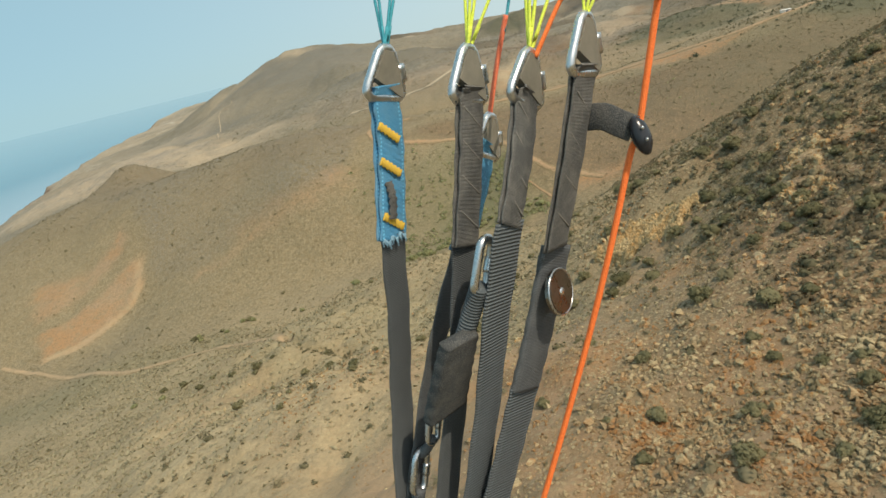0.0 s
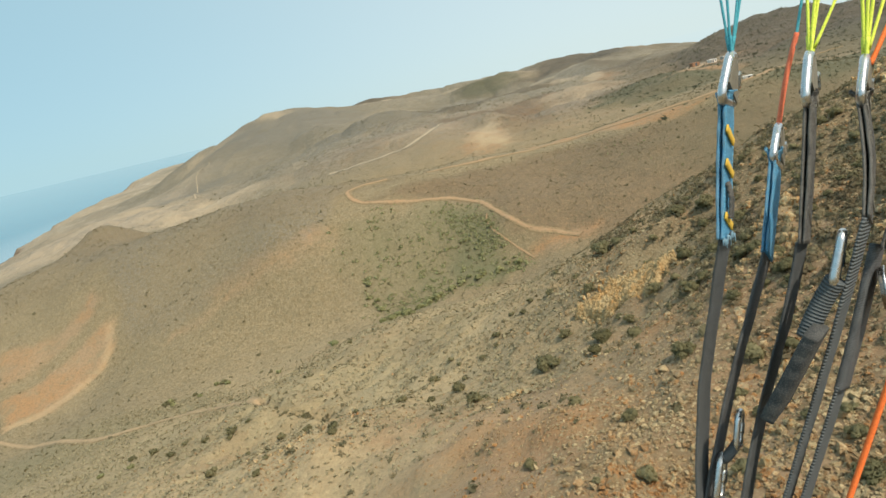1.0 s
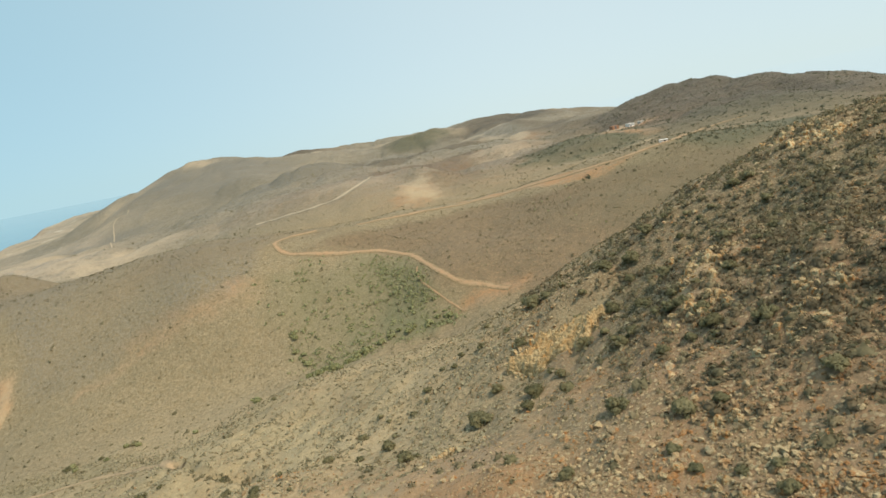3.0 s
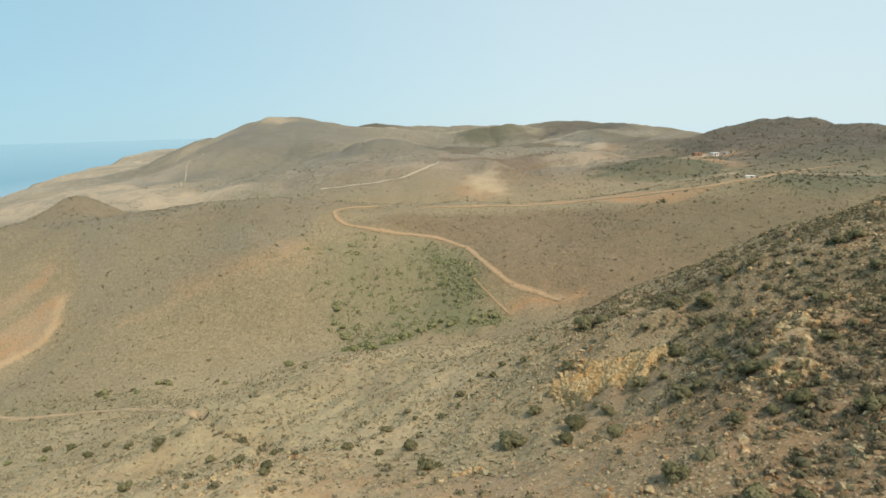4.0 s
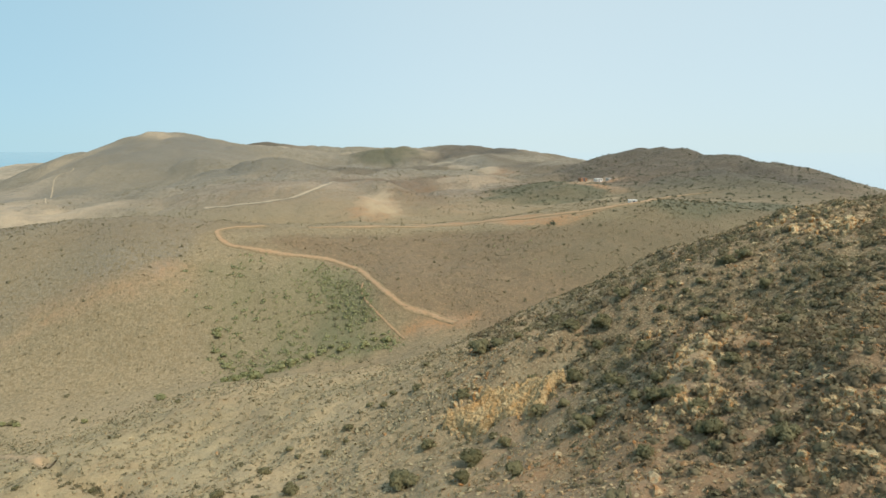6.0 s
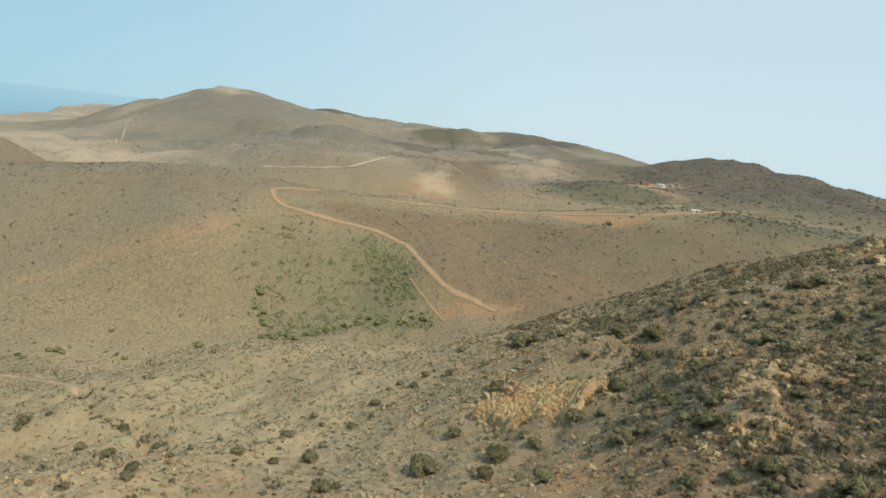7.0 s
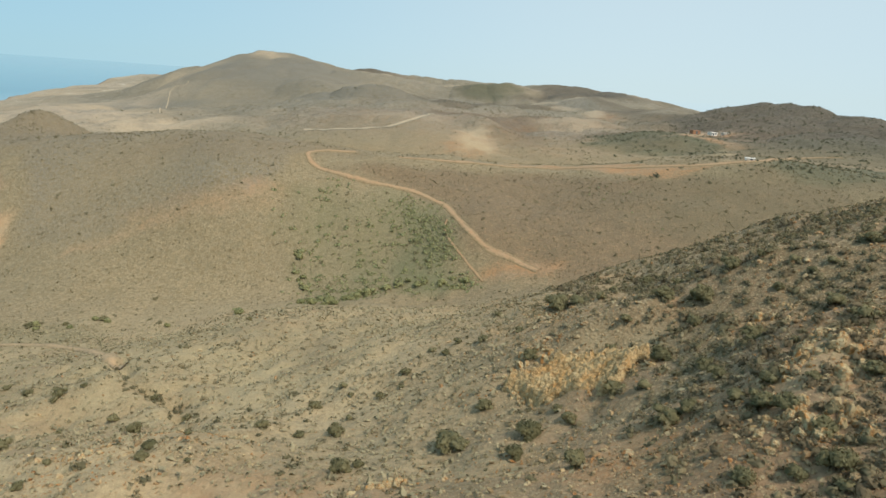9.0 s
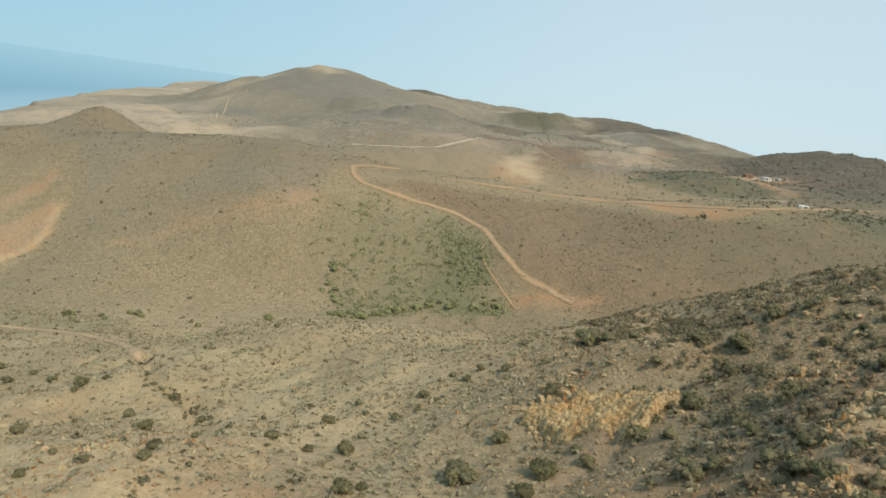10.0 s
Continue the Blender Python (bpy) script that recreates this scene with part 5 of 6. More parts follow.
strewn("distant_shrubs", WISPS, places, np.random.default_rng(24).lognormal(-0.1, 0.35, len(places)), 25, FAR_LEAF, False, 0.1,
       "sparse dark scrub dotting the far basin", "shrubs")
places = scatter(380, (22, 58, 42, 112), lambda x, y: 0.3 + 0.7 * smooth(-0.3, 0.3, grain(x, y, 6, 88)), 125)
strewn("dwarf_shrubs", TUFTS, places, np.random.default_rng(28).lognormal(-0.05, 0.38, len(places)).clip(0.4, 1.9), 29, FAR_LEAF, False, 0.15,
       "dense dark olive shrubs below the skyline crest", "dwarf shrubs")
places = scatter(1600, (-28, 36, -16, 10), lambda x, y: 0.4 + 0.6 * smooth(-0.3, 0.4, grain(x, y, 5, 89)), 127)
strewn("loose_stones", STONES, places, np.random.default_rng(35).lognormal(-1.5, 0.5, len(places)).clip(0.1, 0.8), 36, SCREE, True, 0.35,
       "cream stones scattered on the lower slope", "stones")
places = scatter(700, (-28, 36, -16, 10), lambda x, y: 0.3 + 0.7 * smooth(-0.2, 0.4, grain(x, y, 7, 90)), 129)
strewn("dwarf_shrubs", TUFTS, places, np.random.default_rng(37).lognormal(-0.3, 0.4, len(places)).clip(0.3, 1.6), 38, GREY_LEAF, False, 0.15,
       "low grey-green cushion shrubs on the lower slope", "dwarf shrubs")


# ---- the white house on the far hill ----
def part(name, bm, material, parent, label=""):
    me = bpy.data.meshes.new(name)
    bm.to_mesh(me)
    bm.free()
    me.materials.append(material)
    ob = new(name, me)
    ob.parent = parent
    return tagged(ob, label) if label else ob


def box(lo, hi, bevel=0.0, bm=None):
    bm = bm or bmesh.new()
    made = bmesh.ops.create_cube(bm, size=1.0)["verts"]
    for v in made:
        v.co = Vector([l + (c + 0.5) * (h - l) for c, l, h in zip(v.co, lo, hi)])
    if bevel:
        edges = list({e for v in made for e in v.link_edges})
        bmesh.ops.bevel(bm, geom=edges, offset=bevel, segments=2, affect="EDGES", profile=0.6)
    return bm


WHITEWASH = plain_surface("whitewash", (0.78, 0.76, 0.71), (0.66, 0.62, 0.55), 1.5)
PLASTER = plain_surface("rust_plaster", (0.33, 0.17, 0.09), (0.26, 0.14, 0.08), 1.2)
PLASTER_PALE = plain_surface("pale_plaster", (0.50, 0.47, 0.42), (0.40, 0.37, 0.33), 1.2)
SHUTTER = plain_surface("dark_shutter", (0.06, 0.09, 0.12), (0.09, 0.11, 0.12), 3)


def house(x, y, turn, wide, deep, tall, wall, label, openings):
    top = new("house")
    z = float(min(height(x + a, y + b) for a in (-wide / 2, wide / 2) for b in (-deep / 2, deep / 2)))
    part("wall", box((-wide / 2, -deep / 2, -1.0), (wide / 2, deep / 2, tall + 0.3), 0.06), wall, top)
    part("roof", box((-wide / 2 - 0.15, -deep / 2 - 0.15, tall + 0.3), (wide / 2 + 0.15, deep / 2 + 0.15, tall + 0.5), 0.04), wall, top)
    for kind, u, w, lo, hi in openings:
        piece = part(kind, box((u - w / 2, -deep / 2 - 0.06, lo + 0.3), (u + w / 2, -deep / 2 + 0.02, hi + 0.3), 0.02), SHUTTER, top)
        if kind == "window":
            part("sill", box((u - w / 2 - 0.1, -deep / 2 - 0.2, lo + 0.18), (u + w / 2 + 0.1, -deep / 2 + 0.02, lo + 0.3)), wall, piece)
    top.matrix_world = pose(x, y, z, 0, 0, turn)
    return tagged(top, label, "house", "buildings on the far hill")


house(165, 431, 18, 4.4, 4.0, 1.7, WHITEWASH, "small flat-roofed white house with dark shutters",
      [("door", -0.7, 0.9, 0, 1.65), ("window", 1.0, 0.8, 0.7, 1.5), ("window", -1.8, 0.6, 0.7, 1.5)])
house(155, 434, 10, 5, 4, 2.0, PLASTER, "low rust-brown plastered outbuilding beside the white house", [("door", 0.0, 1.1, 0, 2.0)])
house(171.5, 428, 24, 3.4, 3, 1.3, PLASTER_PALE, "low pale-grey block shed beside the white house", [("door", 0.6, 0.8, 0, 1.25)])
house(91, 207, -12, 2.6, 1.6, 0.5, WHITEWASH, "low white hut beside the dirt road", [("door", 0.3, 0.7, -0.9, 0.5)])


# ---- the paraglider risers ----
def woven_surface():
    """Coarse grey knit with an open, wavy mesh."""
    s = Surface("coarse_knit", 0.9).local()
    c = s.mix(s.span(s.cells(760), 0.18, 0.5), (0.125, 0.124, 0.110), (0.045, 0.047, 0.048))
    s.colour(s.mix(s.span(s.noise(60, 5), 0.45, 0.7, 0, 0.4), c, (0.14, 0.130, 0.108)))
    s.bump(s.cells(760), 0.6, 0.0006)
    return s.m


FRAY = plain_surface("frayed_blue_threads", (0.13, 0.30, 0.42), (0.34, 0.48, 0.56), 900)
GREY_WEB = web_surface("grey_webbing", (0.060, 0.072, 0.078), (0.112, 0.129, 0.136), 0.0035, 0.7, 0.14)
GREY_SLEEVE = web_surface("grey_cloth_cover", (0.070, 0.070, 0.066), (0.105, 0.104, 0.097), 0.0012, 0.5, 0.75, (0.190, 0.180, 0.158))
FINE_WEB = web_surface("fine_grey_webbing", (0.058, 0.066, 0.070), (0.118, 0.130, 0.134), 0.0019, 0.8, 0.3)
SEAM = plain_surface("dusty_seam", (0.23, 0.215, 0.185), (0.15, 0.14, 0.12), 700)
BLUE_WEB = web_surface("blue_webbing", (0.050, 0.235, 0.42), (0.085, 0.31, 0.51), 0.0011, 0.4, 0.3, (0.20, 0.33, 0.40), 0.55)
BLACK_WEB = web_surface("black_cover", (0.056, 0.060, 0.064), (0.092, 0.096, 0.098), 0.0016, 0.4, 0.4)
WOVEN = woven_surface()
STEEL = metal_surface("polished_steel", (0.66, 0.67, 0.67), 0.27)
BRASS = metal_surface("worn_bronze_disc", (0.25, 0.215, 0.18), 0.28)
INSERT = plain_surface("beige_plastic", (0.215, 0.195, 0.150), (0.16, 0.145, 0.11), 60, 0.6)
BLACK_PLASTIC = plain_surface("black_plastic", (0.016, 0.017, 0.020), (0.03, 0.03, 0.034), 80, 0.25)
YELLOW_THREAD = plain_surface("yellow_thread", (0.72, 0.46, 0.05), (0.60, 0.38, 0.06), 500)
TEAL_LINE = cord_surface("teal_line", (0.02, 0.17, 0.22), (0.05, 0.36, 0.44), 700)
YELLOW_LINE = cord_surface("yellow_line", (0.52, 0.62, 0.03), (0.80, 0.90, 0.12), 700)
ORANGE_LINE = cord_surface("orange_line", (0.80, 0.115, 0.018), (1.0, 0.22, 0.045), 800)
RED_LINE = cord_surface("red_line", (0.62, 0.10, 0.05), (0.80, 0.19, 0.09), 700)
ACROSS = Vector((0.70, 0.71, 0.0))
UPPER = Vector((0.588, 0.809, 0.0))   # the upper straps lie a little turned


def sweep(points, ring, n=8, closed=False):
    """A solid swept along a smooth line; ring(tangent, t) gives the offsets of its outline."""
    if closed:
        c = [Vector(p) for p in points]
    else:
        c = [Vector(p) for p in glide(points, n)]
    bm = bmesh.new()
    length, width = bm.verts.layers.float.new("along"), bm.verts.layers.float.new("across")
    rows, run = [], 0.0
    for i, p in enumerate(c):
        run += (p - c[i - 1]).length if i else 0.0
        if closed:
            t = (c[(i + 1) % len(c)] - c[i - 1]).normalized()
        else:
            t = (c[min(i + 1, len(c) - 1)] - c[max(i - 1, 0)]).normalized()
        offsets = ring(t, i / max(1, len(c) - 1))
        widest = max(abs(o.dot(ACROSS)) for o in offsets) + 1e-9
        rows.append([bm.verts.new(p + o) for o in offsets])
        for v, o in zip(rows[-1], offsets):
            v[length], v[width] = run, o.dot(ACROSS) / widest
    m = len(rows[0])
    for i in range(len(rows) if closed else len(rows) - 1):
        a, b = rows[i], rows[(i + 1) % len(rows)]
        for j in range(m):
            bm.faces.new((a[j], a[(j + 1) % m], b[(j + 1) % m], b[j]))
    if not closed:
        bm.faces.new(rows[0][::-1])
        bm.faces.new(rows[-1])
    for f in bm.faces:
        f.smooth = True
    bmesh.ops.recalc_face_normals(bm, faces=bm.faces)
    return bm


def strap(points, width, thick, twist=0.0, flare=0.0, lie=ACROSS):
    def ring(t, s):
        across = lie.copy()
        across.rotate(Matrix.Rotation(radians(twist * s), 3, "Z"))
        w = (across - t * across.dot(t)).normalized()
        n = t.cross(w)
        a, b = 0.5 * width * (1 + flare * s), 0.5 * thick
        wave = 0.0008 * math.sin(37 * s + 9 * width * 100)
        outline = ((-1, -0.5), (-0.93, -1), (0.93, -1), (1, -0.5), (1, 0.5), (0.93, 1), (-0.93, 1), (-1, 0.5))
        return [w * (u * a + wave) + n * (v * b) for u, v in outline]
    return sweep(points, ring, 10)


def cord(points, radius, n=8, sides=7, closed=False):
    def ring(t, s):
        w = (Vector((1, 0.3, 0)) - t * t.dot(Vector((1, 0.3, 0)))).normalized()
        b = t.cross(w)
        return [(w * math.cos(q) + b * math.sin(q)) * radius for q in (2 * math.pi * k / sides for k in range(sides))]
    return sweep(points, ring, n, closed)


def link_frame(top, foot):
    """Origin and axes of a link that hangs from top to foot."""
    top, foot = Vector(top), Vector(foot)
    up = (top - foot).normalized()
    w = (UPPER - up * UPPER.dot(up)).normalized()
    return foot, up, w, up.cross(w)


def maillon(riser, top, foot, wide, bar=0.0042, name="maillon"):
    """A triangular screw link with a plastic insert and its nut."""
    o, up, w, n = link_frame(top, foot)
    h = (Vector(top) - Vector(foot)).length
    shape = []
    for (ax, ay), (bx, by) in (((-0.5, 0.06), (-0.47, 0.2)), ((-0.47, 0.2), (-0.20, 0.88)), ((-0.20, 0.88), (-0.08, 1.0)), ((-0.08, 1.0), (0.08, 1.0)), ((0.08, 1.0), (0.20, 0.88)),
                               ((0.20, 0.88), (0.47, 0.2)), ((0.47, 0.2), (0.5, 0.06)), ((0.5, 0.06), (0.40, -0.07)), ((0.40, -0.07), (-0.40, -0.07)), ((-0.40, -0.07), (-0.5, 0.06))):
        for k in range(4):
            shape.append(o + w * wide * (ax + (bx - ax) * k / 4) + up * h * (ay + (by - ay) * k / 4))
    body = part(name, cord(shape, bar, sides=10, closed=True), STEEL, riser, "polished steel screw link")
    bm = bmesh.new()
    pts = [(-0.36, 0.34), (0.42, -0.06), (0.44, 0.06), (0.34, 0.55), (0.12, 0.93), (-0.10, 0.95)]
    sides = []
    for d in (-1, 1):
        sides.append([bm.verts.new(o + w * wide * a + up * h * b + n * d * 0.0046) for a, b in pts])
    bm.faces.new(sides[0][::-1])
    bm.faces.new(sides[1])
    for k in range(6):
        bm.faces.new((sides[0][k], sides[0][(k + 1) % 6], sides[1][(k + 1) % 6], sides[1][k]))
    bmesh.ops.recalc_face_normals(bm, faces=bm.faces)
    part("insert", bm, INSERT, body, "beige plastic insert")
    a, b = o + w * wide * 0.46 + up * h * 0.30, o + w * wide * 0.35 + up * h * 0.66
    part("nut", cord([tuple(a), tuple((a + b) / 2), tuple(b)], bar * 1.55, 2, 6), STEEL, body, "bright steel screw nut")
    return body


def ring_link(riser, top, foot, wide, bar):
    """An oval steel link."""
    o, up, w, n = link_frame(top, foot)
    h = (Vector(top) - Vector(foot)).length
    shape = []
    r = wide / 2
    for k in range(28):
        q = 2 * math.pi * k / 28
        shape.append(o + up * (h / 2 + (h / 2 - r) * (1 if math.sin(q) > 0 else -1) + r * math.sin(q)) + w * r * math.cos(q))
    body = part("ring_link", cord(shape, bar, sides=10, closed=True), STEEL, riser, "oval polished steel link")
    a, b = o + w * r + up * h * 0.36, o + w * r + up * h * 0.64
    part("nut", cord([tuple(a), tuple((a + b) / 2), tuple(b)], bar * 1.25, 2, 6), STEEL, body)
    return body


def bundle(riser, foot, tops, colour, radius, rise, label):
    """Suspension lines that spread upwards from a link."""
    foot = Vector(foot)
    for k, t in enumerate(tops):
        d = (Vector(t) - foot)
        far = foot + d.normalized() * rise
        bow = Vector((0.002 * math.sin(3 * k), 0.002 * math.cos(2 * k), 0))
        part("line", cord([tuple(foot + bow), tuple(foot + d * 0.5 + bow), tuple(Vector(t)), tuple(foot + (far - foot) * 0.5), tuple(far)], radius, 5, 6), colour, riser, label)


riser = new("paraglider_riser")
BLUE = [(0.002, 0.045, 0.352), (-0.004, 0.044, 0.313), (-0.013, 0.037, 0.267), (-0.023, 0.026, 0.218)]
BLUE_LOW = [(-0.022, 0.026, 0.222), (-0.040, 0.037, 0.133), (-0.060, 0.038, 0.046), (-0.084, 0.019, -0.077), (-0.098, -0.002, -0.149)]
REAR = [(0.078, 0.124, 0.266), (0.060, 0.101, 0.227), (0.033, 0.067, 0.175)]
REAR_LOW = [(0.034, 0.069, 0.178), (0.002, 0.052, 0.117), (-0.031, 0.043, 0.039), (-0.076, 0.025, -0.084), (-0.095, 0.001, -0.153)]
B_TOP = [(0.078, 0.042, 0.334), (0.063, 0.028, 0.269), (0.045, 0.011, 0.202)]
B_LOW = [(0.045, 0.014, 0.205), (0.026, 0.018, 0.129), (0.011, 0.022, 0.079), (-0.009, 0.025, 0.012), (-0.039, 0.017, -0.083), (-0.061, 0.000, -0.158)]
C_TOP = [(0.126, 0.042, 0.320), (0.108, 0.008, 0.269), (0.089, -0.016, 0.222)]
C_LOW = [(0.090, -0.015, 0.225), (0.061, -0.016, 0.139), (0.032, -0.008, 0.040), (-0.004, -0.004, -0.070), (-0.030, -0.009, -0.154)]
D_TOP = [(0.178, 0.029, 0.332), (0.153, 0.024, 0.255), (0.126, 0.023, 0.178)]
D_MID = [(0.128, 0.037, 0.176), (0.097, 0.024, 0.099), (0.070, 0.013, 0.039)]
D_LOW = [(0.072, 0.015, 0.044), (0.046, 0.010, -0.017), (0.017, 0.003, -0.081), (-0.015, -0.012, -0.153)]
ORANGE = [(0.263, 0.026, 0.434), (0.249, 0.043, 0.374), (0.219, 0.038, 0.271), (0.208, 0.037, 0.248), (0.177, 0.031, 0.164), (0.132, 0.024, 0.053), (0.065, 0.009, -0.095), (0.025, -0.005, -0.167)]


def doubled(points, width, material, label):
    """Webbing folded round its link: two layers with a narrow gap."""
    for side, gap in ((1, 0.0014), (-1, 0.0020)):
        off = Vector((0.809, -0.588, 0.0)) * side
        rise = (Vector(points[0]) - Vector(points[1])).normalized()
        line = [Vector(points[0]) + rise * 0.005, Vector(points[0]) - rise * 0.008] + [Vector(p) for p in points[1:]]
        pts = [p + off * (0.0052 if k == 0 else gap + 0.0008 * math.sin(math.pi * k / (len(line) - 1))) for k, p in enumerate(line)]
        part("strap", strap([tuple(p) for p in pts], 1.13 * width * (1.0 if side > 0 else 1.05), 0.0026, 0, 0, UPPER), material, riser, label)


doubled(BLUE, 0.030, BLUE_WEB, "bright blue doubled webbing with yellow bar stitches")
part("strap", strap(BLUE_LOW, 0.028, 0.0030), FINE_WEB, riser, "dark grey woven webbing")
doubled(REAR, 0.028, BLUE_WEB, "bright blue doubled webbing")
part("strap", strap(REAR_LOW, 0.026, 0.0030), BLACK_WEB, riser, "black webbing")
doubled(B_TOP, 0.0295, GREY_SLEEVE, "worn grey cloth-covered webbing")
part("strap", strap(B_LOW, 0.033, 0.0030), FINE_WEB, riser, "dark grey woven webbing")
doubled(C_TOP, 0.027, GREY_SLEEVE, "worn grey cloth-covered webbing")
part("strap", strap(C_LOW, 0.037, 0.0032), GREY_WEB, riser, "dark grey ribbed webbing")
doubled(D_TOP, 0.034, GREY_SLEEVE, "worn grey cloth-covered webbing")
part("strap", strap(D_MID, 0.042, 0.0070), BLACK_WEB, riser, "smooth black cover")
part("strap", strap(D_LOW, 0.048, 0.0034), GREY_WEB, riser, "dark grey ribbed webbing")
part("sleeve", strap([(0.026, -0.037, 0.135), (0.010, -0.027, 0.096), (-0.009, -0.013, 0.047)], 0.040, 0.013, 0, 0.25), WOVEN, riser, "black mesh sleeve")
part("knit_tube", cord([(0.053, -0.024, 0.175), (0.041, -0.018, 0.151), (0.025, -0.017, 0.120)], 0.0090, 8, 12), GREY_WEB, riser, "grey knitted tube")
for s in (0.27, 0.50, 0.87):
    o = Vector(BLUE[0]).lerp(Vector(BLUE[-1]), s)
    t = (Vector(BLUE[-1]) - Vector(BLUE[0])).normalized()
    w = (UPPER - t * UPPER.dot(t)).normalized()
    n = t.cross(w)
    n = n if n.y < 0 else -n
    front = o + n * 0.0036
    a, b = front - w * 0.0125 - t * 0.0070, front + w * 0.0125 + t * 0.0070
    part("bar_stitch", strap([tuple(a), tuple((a + b) / 2), tuple(b)], 0.0072, 0.0016, 0, 0, t), YELLOW_THREAD, riser, "yellow bar stitch")
for line in (B_TOP, C_TOP, D_TOP):
    for s in (0.16, 0.38, 0.60, 0.82):
        o = Vector(line[0]).lerp(Vector(line[1]), s * 2) if s < 0.5 else Vector(line[1]).lerp(Vector(line[2]), s * 2 - 1)
        t = (Vector(line[-1]) - Vector(line[0])).normalized()
        w = (UPPER - t * UPPER.dot(t)).normalized()
        n = t.cross(w)
        n = n if n.y < 0 else -n
        front = o + n * 0.0030
        a, b = front - w * 0.0135 - t * 0.0085, front + w * 0.0135 + t * 0.0085
        part("bar_stitch", cord([tuple(a), tuple((a + b) / 2), tuple(b)], 0.0008, 3, 6), SEAM, riser, "dusty grey seam")
maillon(riser, (0.012, 0.049, 0.388), (0.002, 0.044, 0.349), 0.046)
maillon(riser, (0.084, 0.050, 0.372), (0.076, 0.041, 0.330), 0.047)
maillon(riser, (0.137, 0.054, 0.356), (0.125, 0.041, 0.317), 0.049)
maillon(riser, (0.186, 0.032, 0.376), (0.178, 0.028, 0.333), 0.049)
maillon(riser, (0.090, 0.137, 0.295), (0.078, 0.123, 0.260), 0.040)
ring_link(riser, (0.068, -0.013, 0.214), (0.051, -0.023, 0.169), 0.019, 0.0042)
ring_link(riser, (-0.028, 0.028, 0.026), (-0.038, 0.020, -0.011), 0.017, 0.0032)
ring_link(riser, (-0.053, 0.026, -0.022), (-0.067, 0.015, -0.068), 0.020, 0.0040)
part("knit_tube", cord([(-0.036, 0.022, -0.006), (-0.046, 0.022, -0.018), (-0.054, 0.024, -0.026)], 0.0055, 6, 10), BLACK_WEB, riser, "black knitted tube")
part("knit_tube", cord([(-0.065, 0.016, -0.064), (-0.078, 0.010, -0.10), (-0.090, 0.0, -0.148)], 0.0075, 6, 10), BLACK_WEB, riser, "black knitted tube")
# magnet disc on the rearmost strap
disc_at, disc_n = Vector((0.117, 0.022, 0.135)), Vector((0.84, -0.53, 0.12)).normalized()
bm = bmesh.new()
bmesh.ops.create_cone(bm, segments=40, radius1=0.0225, radius2=0.0215, depth=0.006, cap_ends=True)
bmesh.ops.bevel(bm, geom=[e for e in bm.edges if e.calc_face_angle(0) > 0.8], offset=0.0012, segments=2, affect="EDGES")
bmesh.ops.transform(bm, matrix=Matrix.Translation(disc_at + disc_n * 0.006) @ disc_n.to_track_quat("Z", "Y").to_matrix().to_4x4(), verts=bm.verts)
disc = part("magnet_disc", bm, BRASS, riser, "worn bronze magnet disc with a steel rim")
bm = bmesh.new()
bmesh.ops.create_uvsphere(bm, u_segments=16, v_segments=8, radius=0.0042)
bmesh.ops.transform(bm, matrix=Matrix.Translation(disc_at + disc_n * 0.0085) @ disc_n.to_track_quat("Z", "Y").to_matrix().to_4x4() @ Matrix.Diagonal((1, 1, 0.5, 1)), verts=bm.verts)
part("rivet", bm, STEEL, disc, "steel rivet")
tangent, side = disc_n.orthogonal().normalized(), None
side = disc_n.cross(tangent)
part("rim", cord([disc_at + disc_n * 0.0078 + (tangent * math.cos(q) + side * math.sin(q)) * 0.0222 for q in (2 * math.pi * k / 40 for k in range(40))], 0.0011, sides=6, closed=True),
     STEEL, disc, "polished steel rim")
# brake line, its keeper strap and pulley
def flat_band(points, width, thick):
    """A short band that stands on edge, its width along the riser."""
    def ring(t, q):
        w = (Vector((0.22, 0.08, 0.97)) - t * t.dot(Vector((0.22, 0.08, 0.97)))).normalized()
        n = t.cross(w)
        return [w * (u * width / 2) + n * (v * thick / 2) for u, v in ((-1, -0.6), (-0.9, -1), (0.9, -1), (1, -0.6), (1, 0.6), (0.9, 1), (-0.9, 1), (-1, 0.6))]
    return sweep(points, ring, 8)


part("keeper_strap", flat_band([(0.177, 0.047, 0.288), (0.190, 0.040, 0.287), (0.202, 0.037, 0.279), (0.214, 0.036, 0.271)], 0.024, 0.0045), WOVEN, riser, "black keeper strap")
pulley_a, pulley_b = Vector((0.215, 0.033, 0.280)), Vector((0.221, 0.025, 0.251))
bm = bmesh.new()
bmesh.ops.create_uvsphere(bm, u_segments=24, v_segments=14, radius=1.0)
axis = (pulley_a - pulley_b).normalized()
for v in bm.verts:
    if v.co.x < -0.15 and abs(v.co.y) < 0.55:
        v.co.x = -0.15 - 0.25 * (v.co.x + 0.15)
bmesh.ops.transform(bm, matrix=Matrix.Translation((pulley_a + pulley_b) / 2) @ axis.to_track_quat("Z", "Y").to_matrix().to_4x4() @ Matrix.Diagonal((0.0092, 0.0080, 0.0185, 1)), verts=bm.verts)
for f in bm.faces:
    f.smooth = True
pulley = part("pulley", bm, BLACK_PLASTIC, riser, "glossy black plastic pulley")
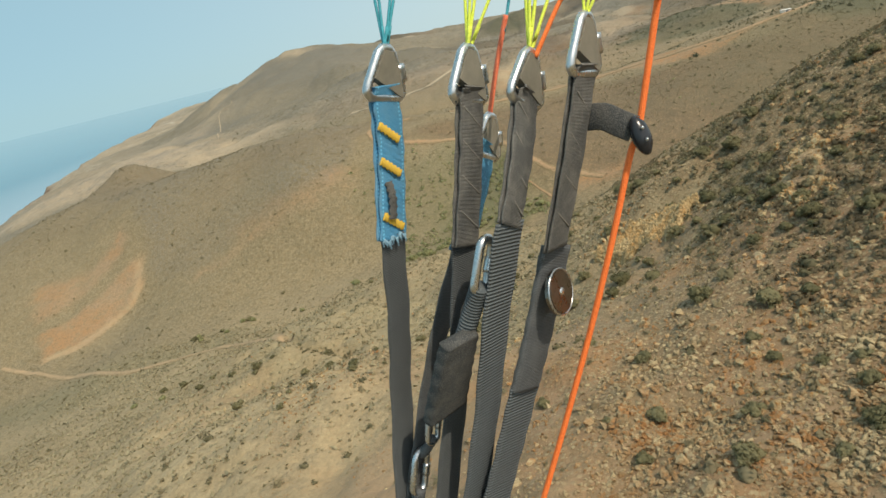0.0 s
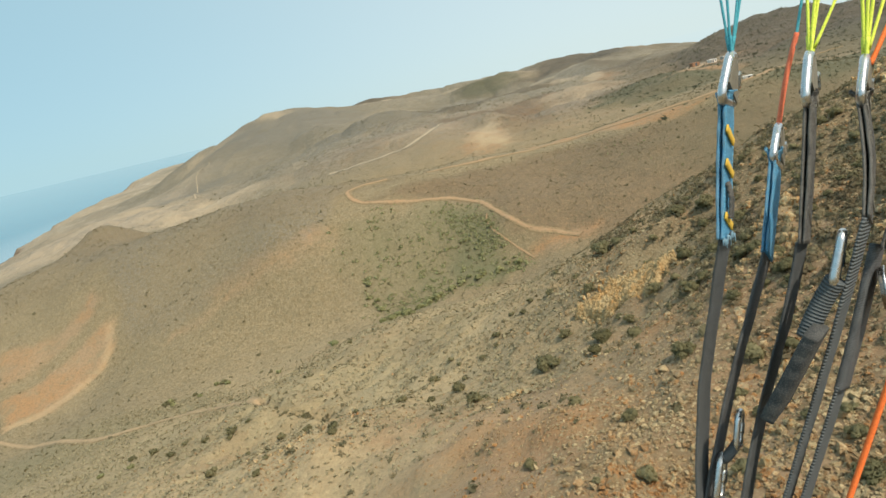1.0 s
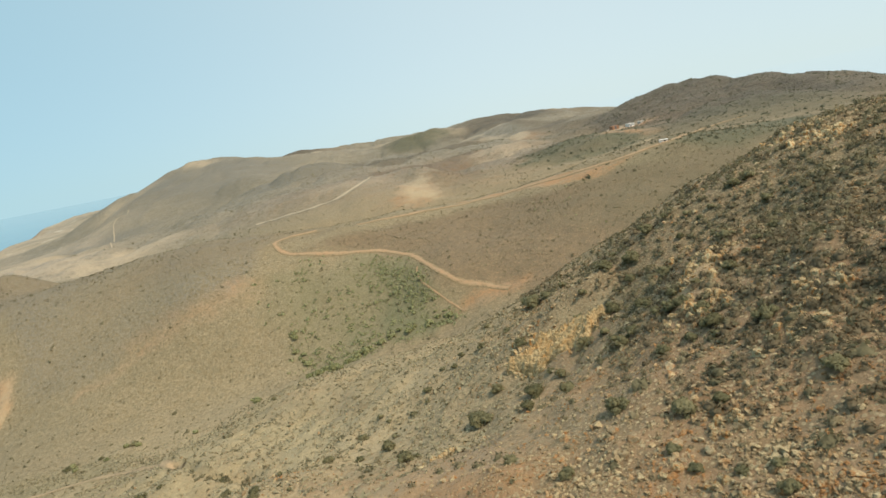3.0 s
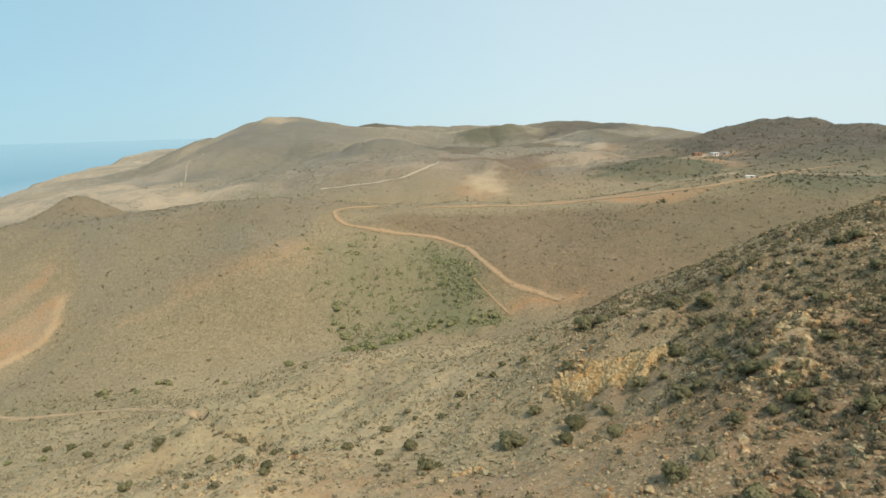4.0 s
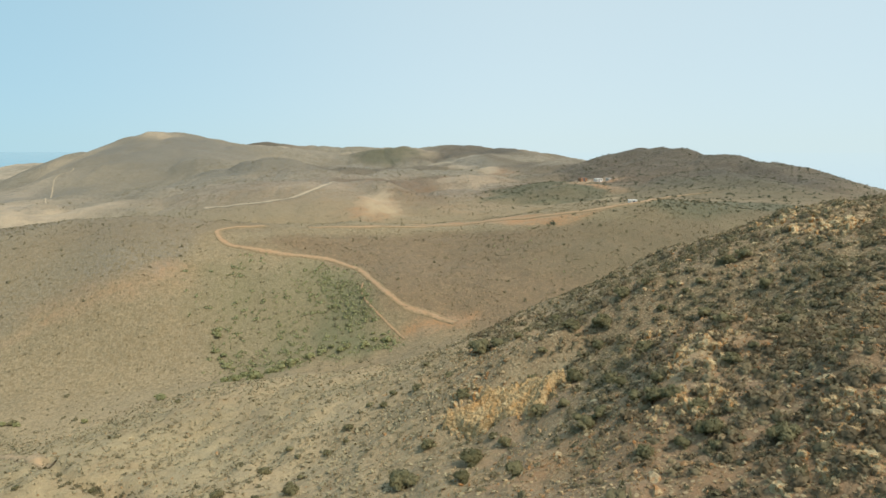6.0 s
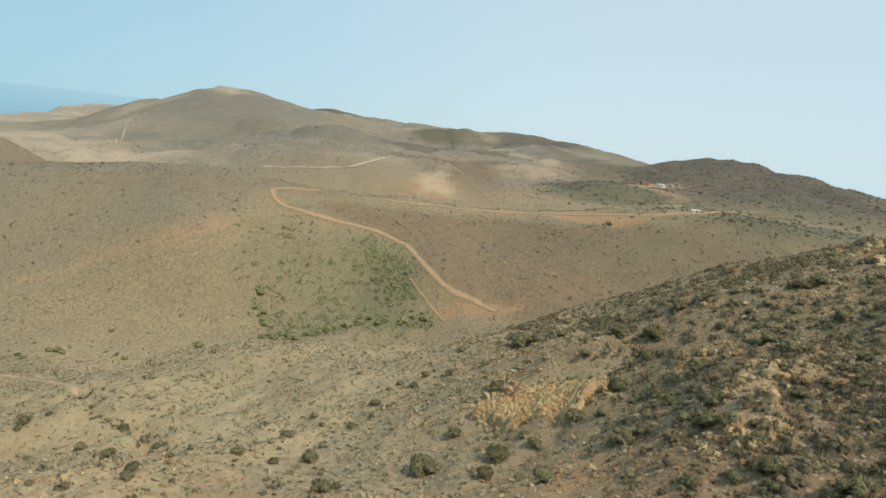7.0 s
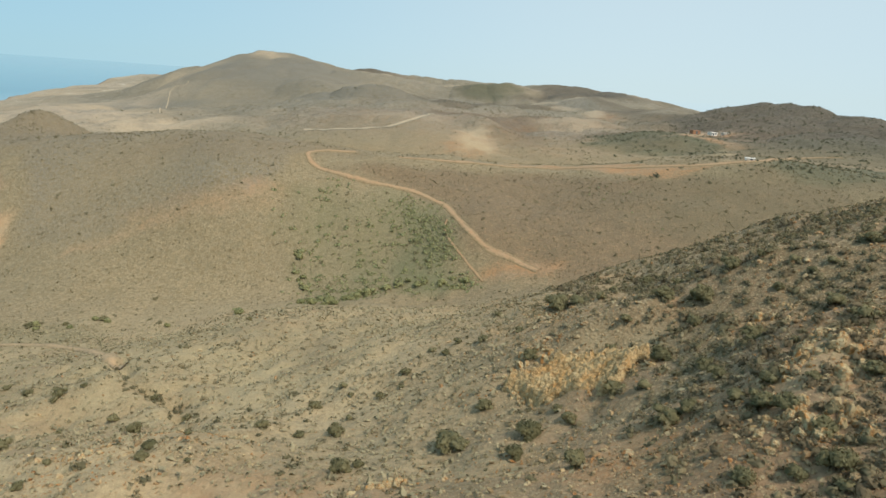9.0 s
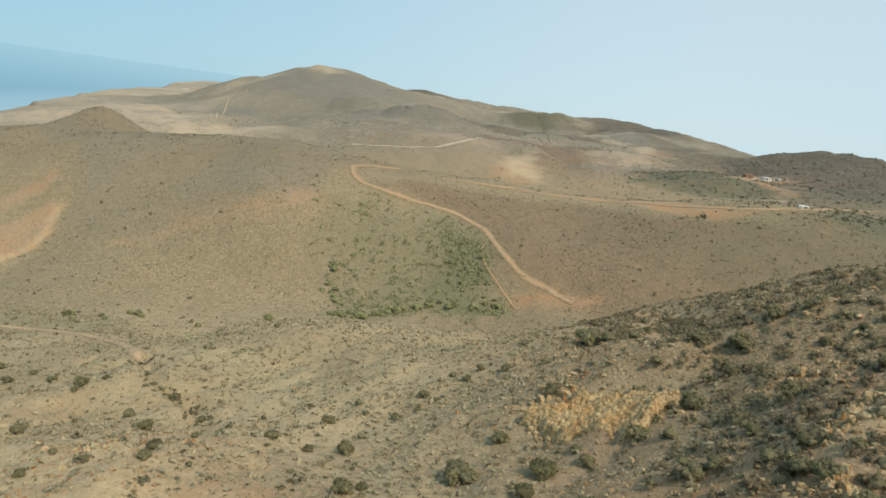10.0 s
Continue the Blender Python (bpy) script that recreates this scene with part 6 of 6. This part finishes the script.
for q in (0.25, 0.6):
    bm = bmesh.new()
    bmesh.ops.create_icosphere(bm, subdivisions=2, radius=0.0016)
    bmesh.ops.translate(bm, vec=pulley_a.lerp(pulley_b, q) + Vector((0.002, -0.0096, 0.001)), verts=bm.verts)
    part("rivet", bm, STEEL, pulley, "tiny steel rivet")
part("brake_line", cord([(0.420, 0.030, 0.98)] + ORANGE, 0.0031, 10, 8), ORANGE_LINE, riser, "bright orange braided brake line")
bundle(riser, (0.011, 0.048, 0.384), [(0.012, 0.058, 0.429), (0.016, 0.056, 0.429), (0.025, 0.060, 0.426), (0.028, 0.062, 0.426)], TEAL_LINE, 0.0013, 0.9, "thin teal suspension line")
bundle(riser, (0.083, 0.049, 0.368), [(0.090, 0.059, 0.411), (0.094, 0.056, 0.410), (0.098, 0.059, 0.409), (0.111, 0.059, 0.407)], YELLOW_LINE, 0.0015, 0.9, "thin yellow suspension line")
bundle(riser, (0.136, 0.053, 0.353), [(0.142, 0.062, 0.399), (0.145, 0.060, 0.398), (0.150, 0.062, 0.397), (0.161, 0.068, 0.394)], YELLOW_LINE, 0.0016, 0.9, "thin yellow suspension line")
bundle(riser, (0.185, 0.032, 0.372), [(0.187, 0.035, 0.388), (0.191, 0.034, 0.387), (0.195, 0.034, 0.386)], YELLOW_LINE, 0.0014, 0.9, "thin yellow suspension line")
RED = [(0.088, 0.136, 0.292), (0.108, 0.148, 0.346), (0.126, 0.154, 0.389), (0.132, 0.159, 0.403)]
part("line", cord(RED[:3], 0.0027, 8, 8), RED_LINE, riser, "red sleeved line")
part("line", cord(RED[2:] + [(0.26, 0.24, 0.75)], 0.0016, 6, 6), TEAL_LINE, riser, "thin teal suspension line")
part("line", cord([(0.141, 0.053, 0.350), (0.153, 0.057, 0.367), (0.171, 0.063, 0.391), (0.208, 0.070, 0.435), (0.394, 0.097, 0.669)], 0.0022, 6, 8), ORANGE_LINE, riser, "orange sleeved line")
for k in range(26):
    u = (k + 0.5) / 26 - 0.5
    a = Vector((-0.0225, 0.0255, 0.2215)) + ACROSS * 0.029 * u + Vector((0.0026, -0.0026, 0.002 * math.sin(7 * k)))
    b = a + Vector((0.0006 * math.sin(5 * k), 0.0, -0.0055 - 0.003 * math.sin(11 * k)))
    part("frayed_thread", cord([tuple(a), tuple((a + b) / 2 + Vector((0, -0.0006, 0))), tuple(b)], 0.0006, 2, 4), FRAY, riser)
part("tab", strap([(-0.013, 0.029, 0.273), (-0.012, 0.026, 0.258), (-0.016, 0.022, 0.239)], 0.008, 0.0022), GREY_SLEEVE, riser, "small grey fabric tab")
riser.location = (1.1, -4.45, 99.8)
tagged(riser, "grey and blue paraglider risers with steel links and coloured lines", "paraglider riser")
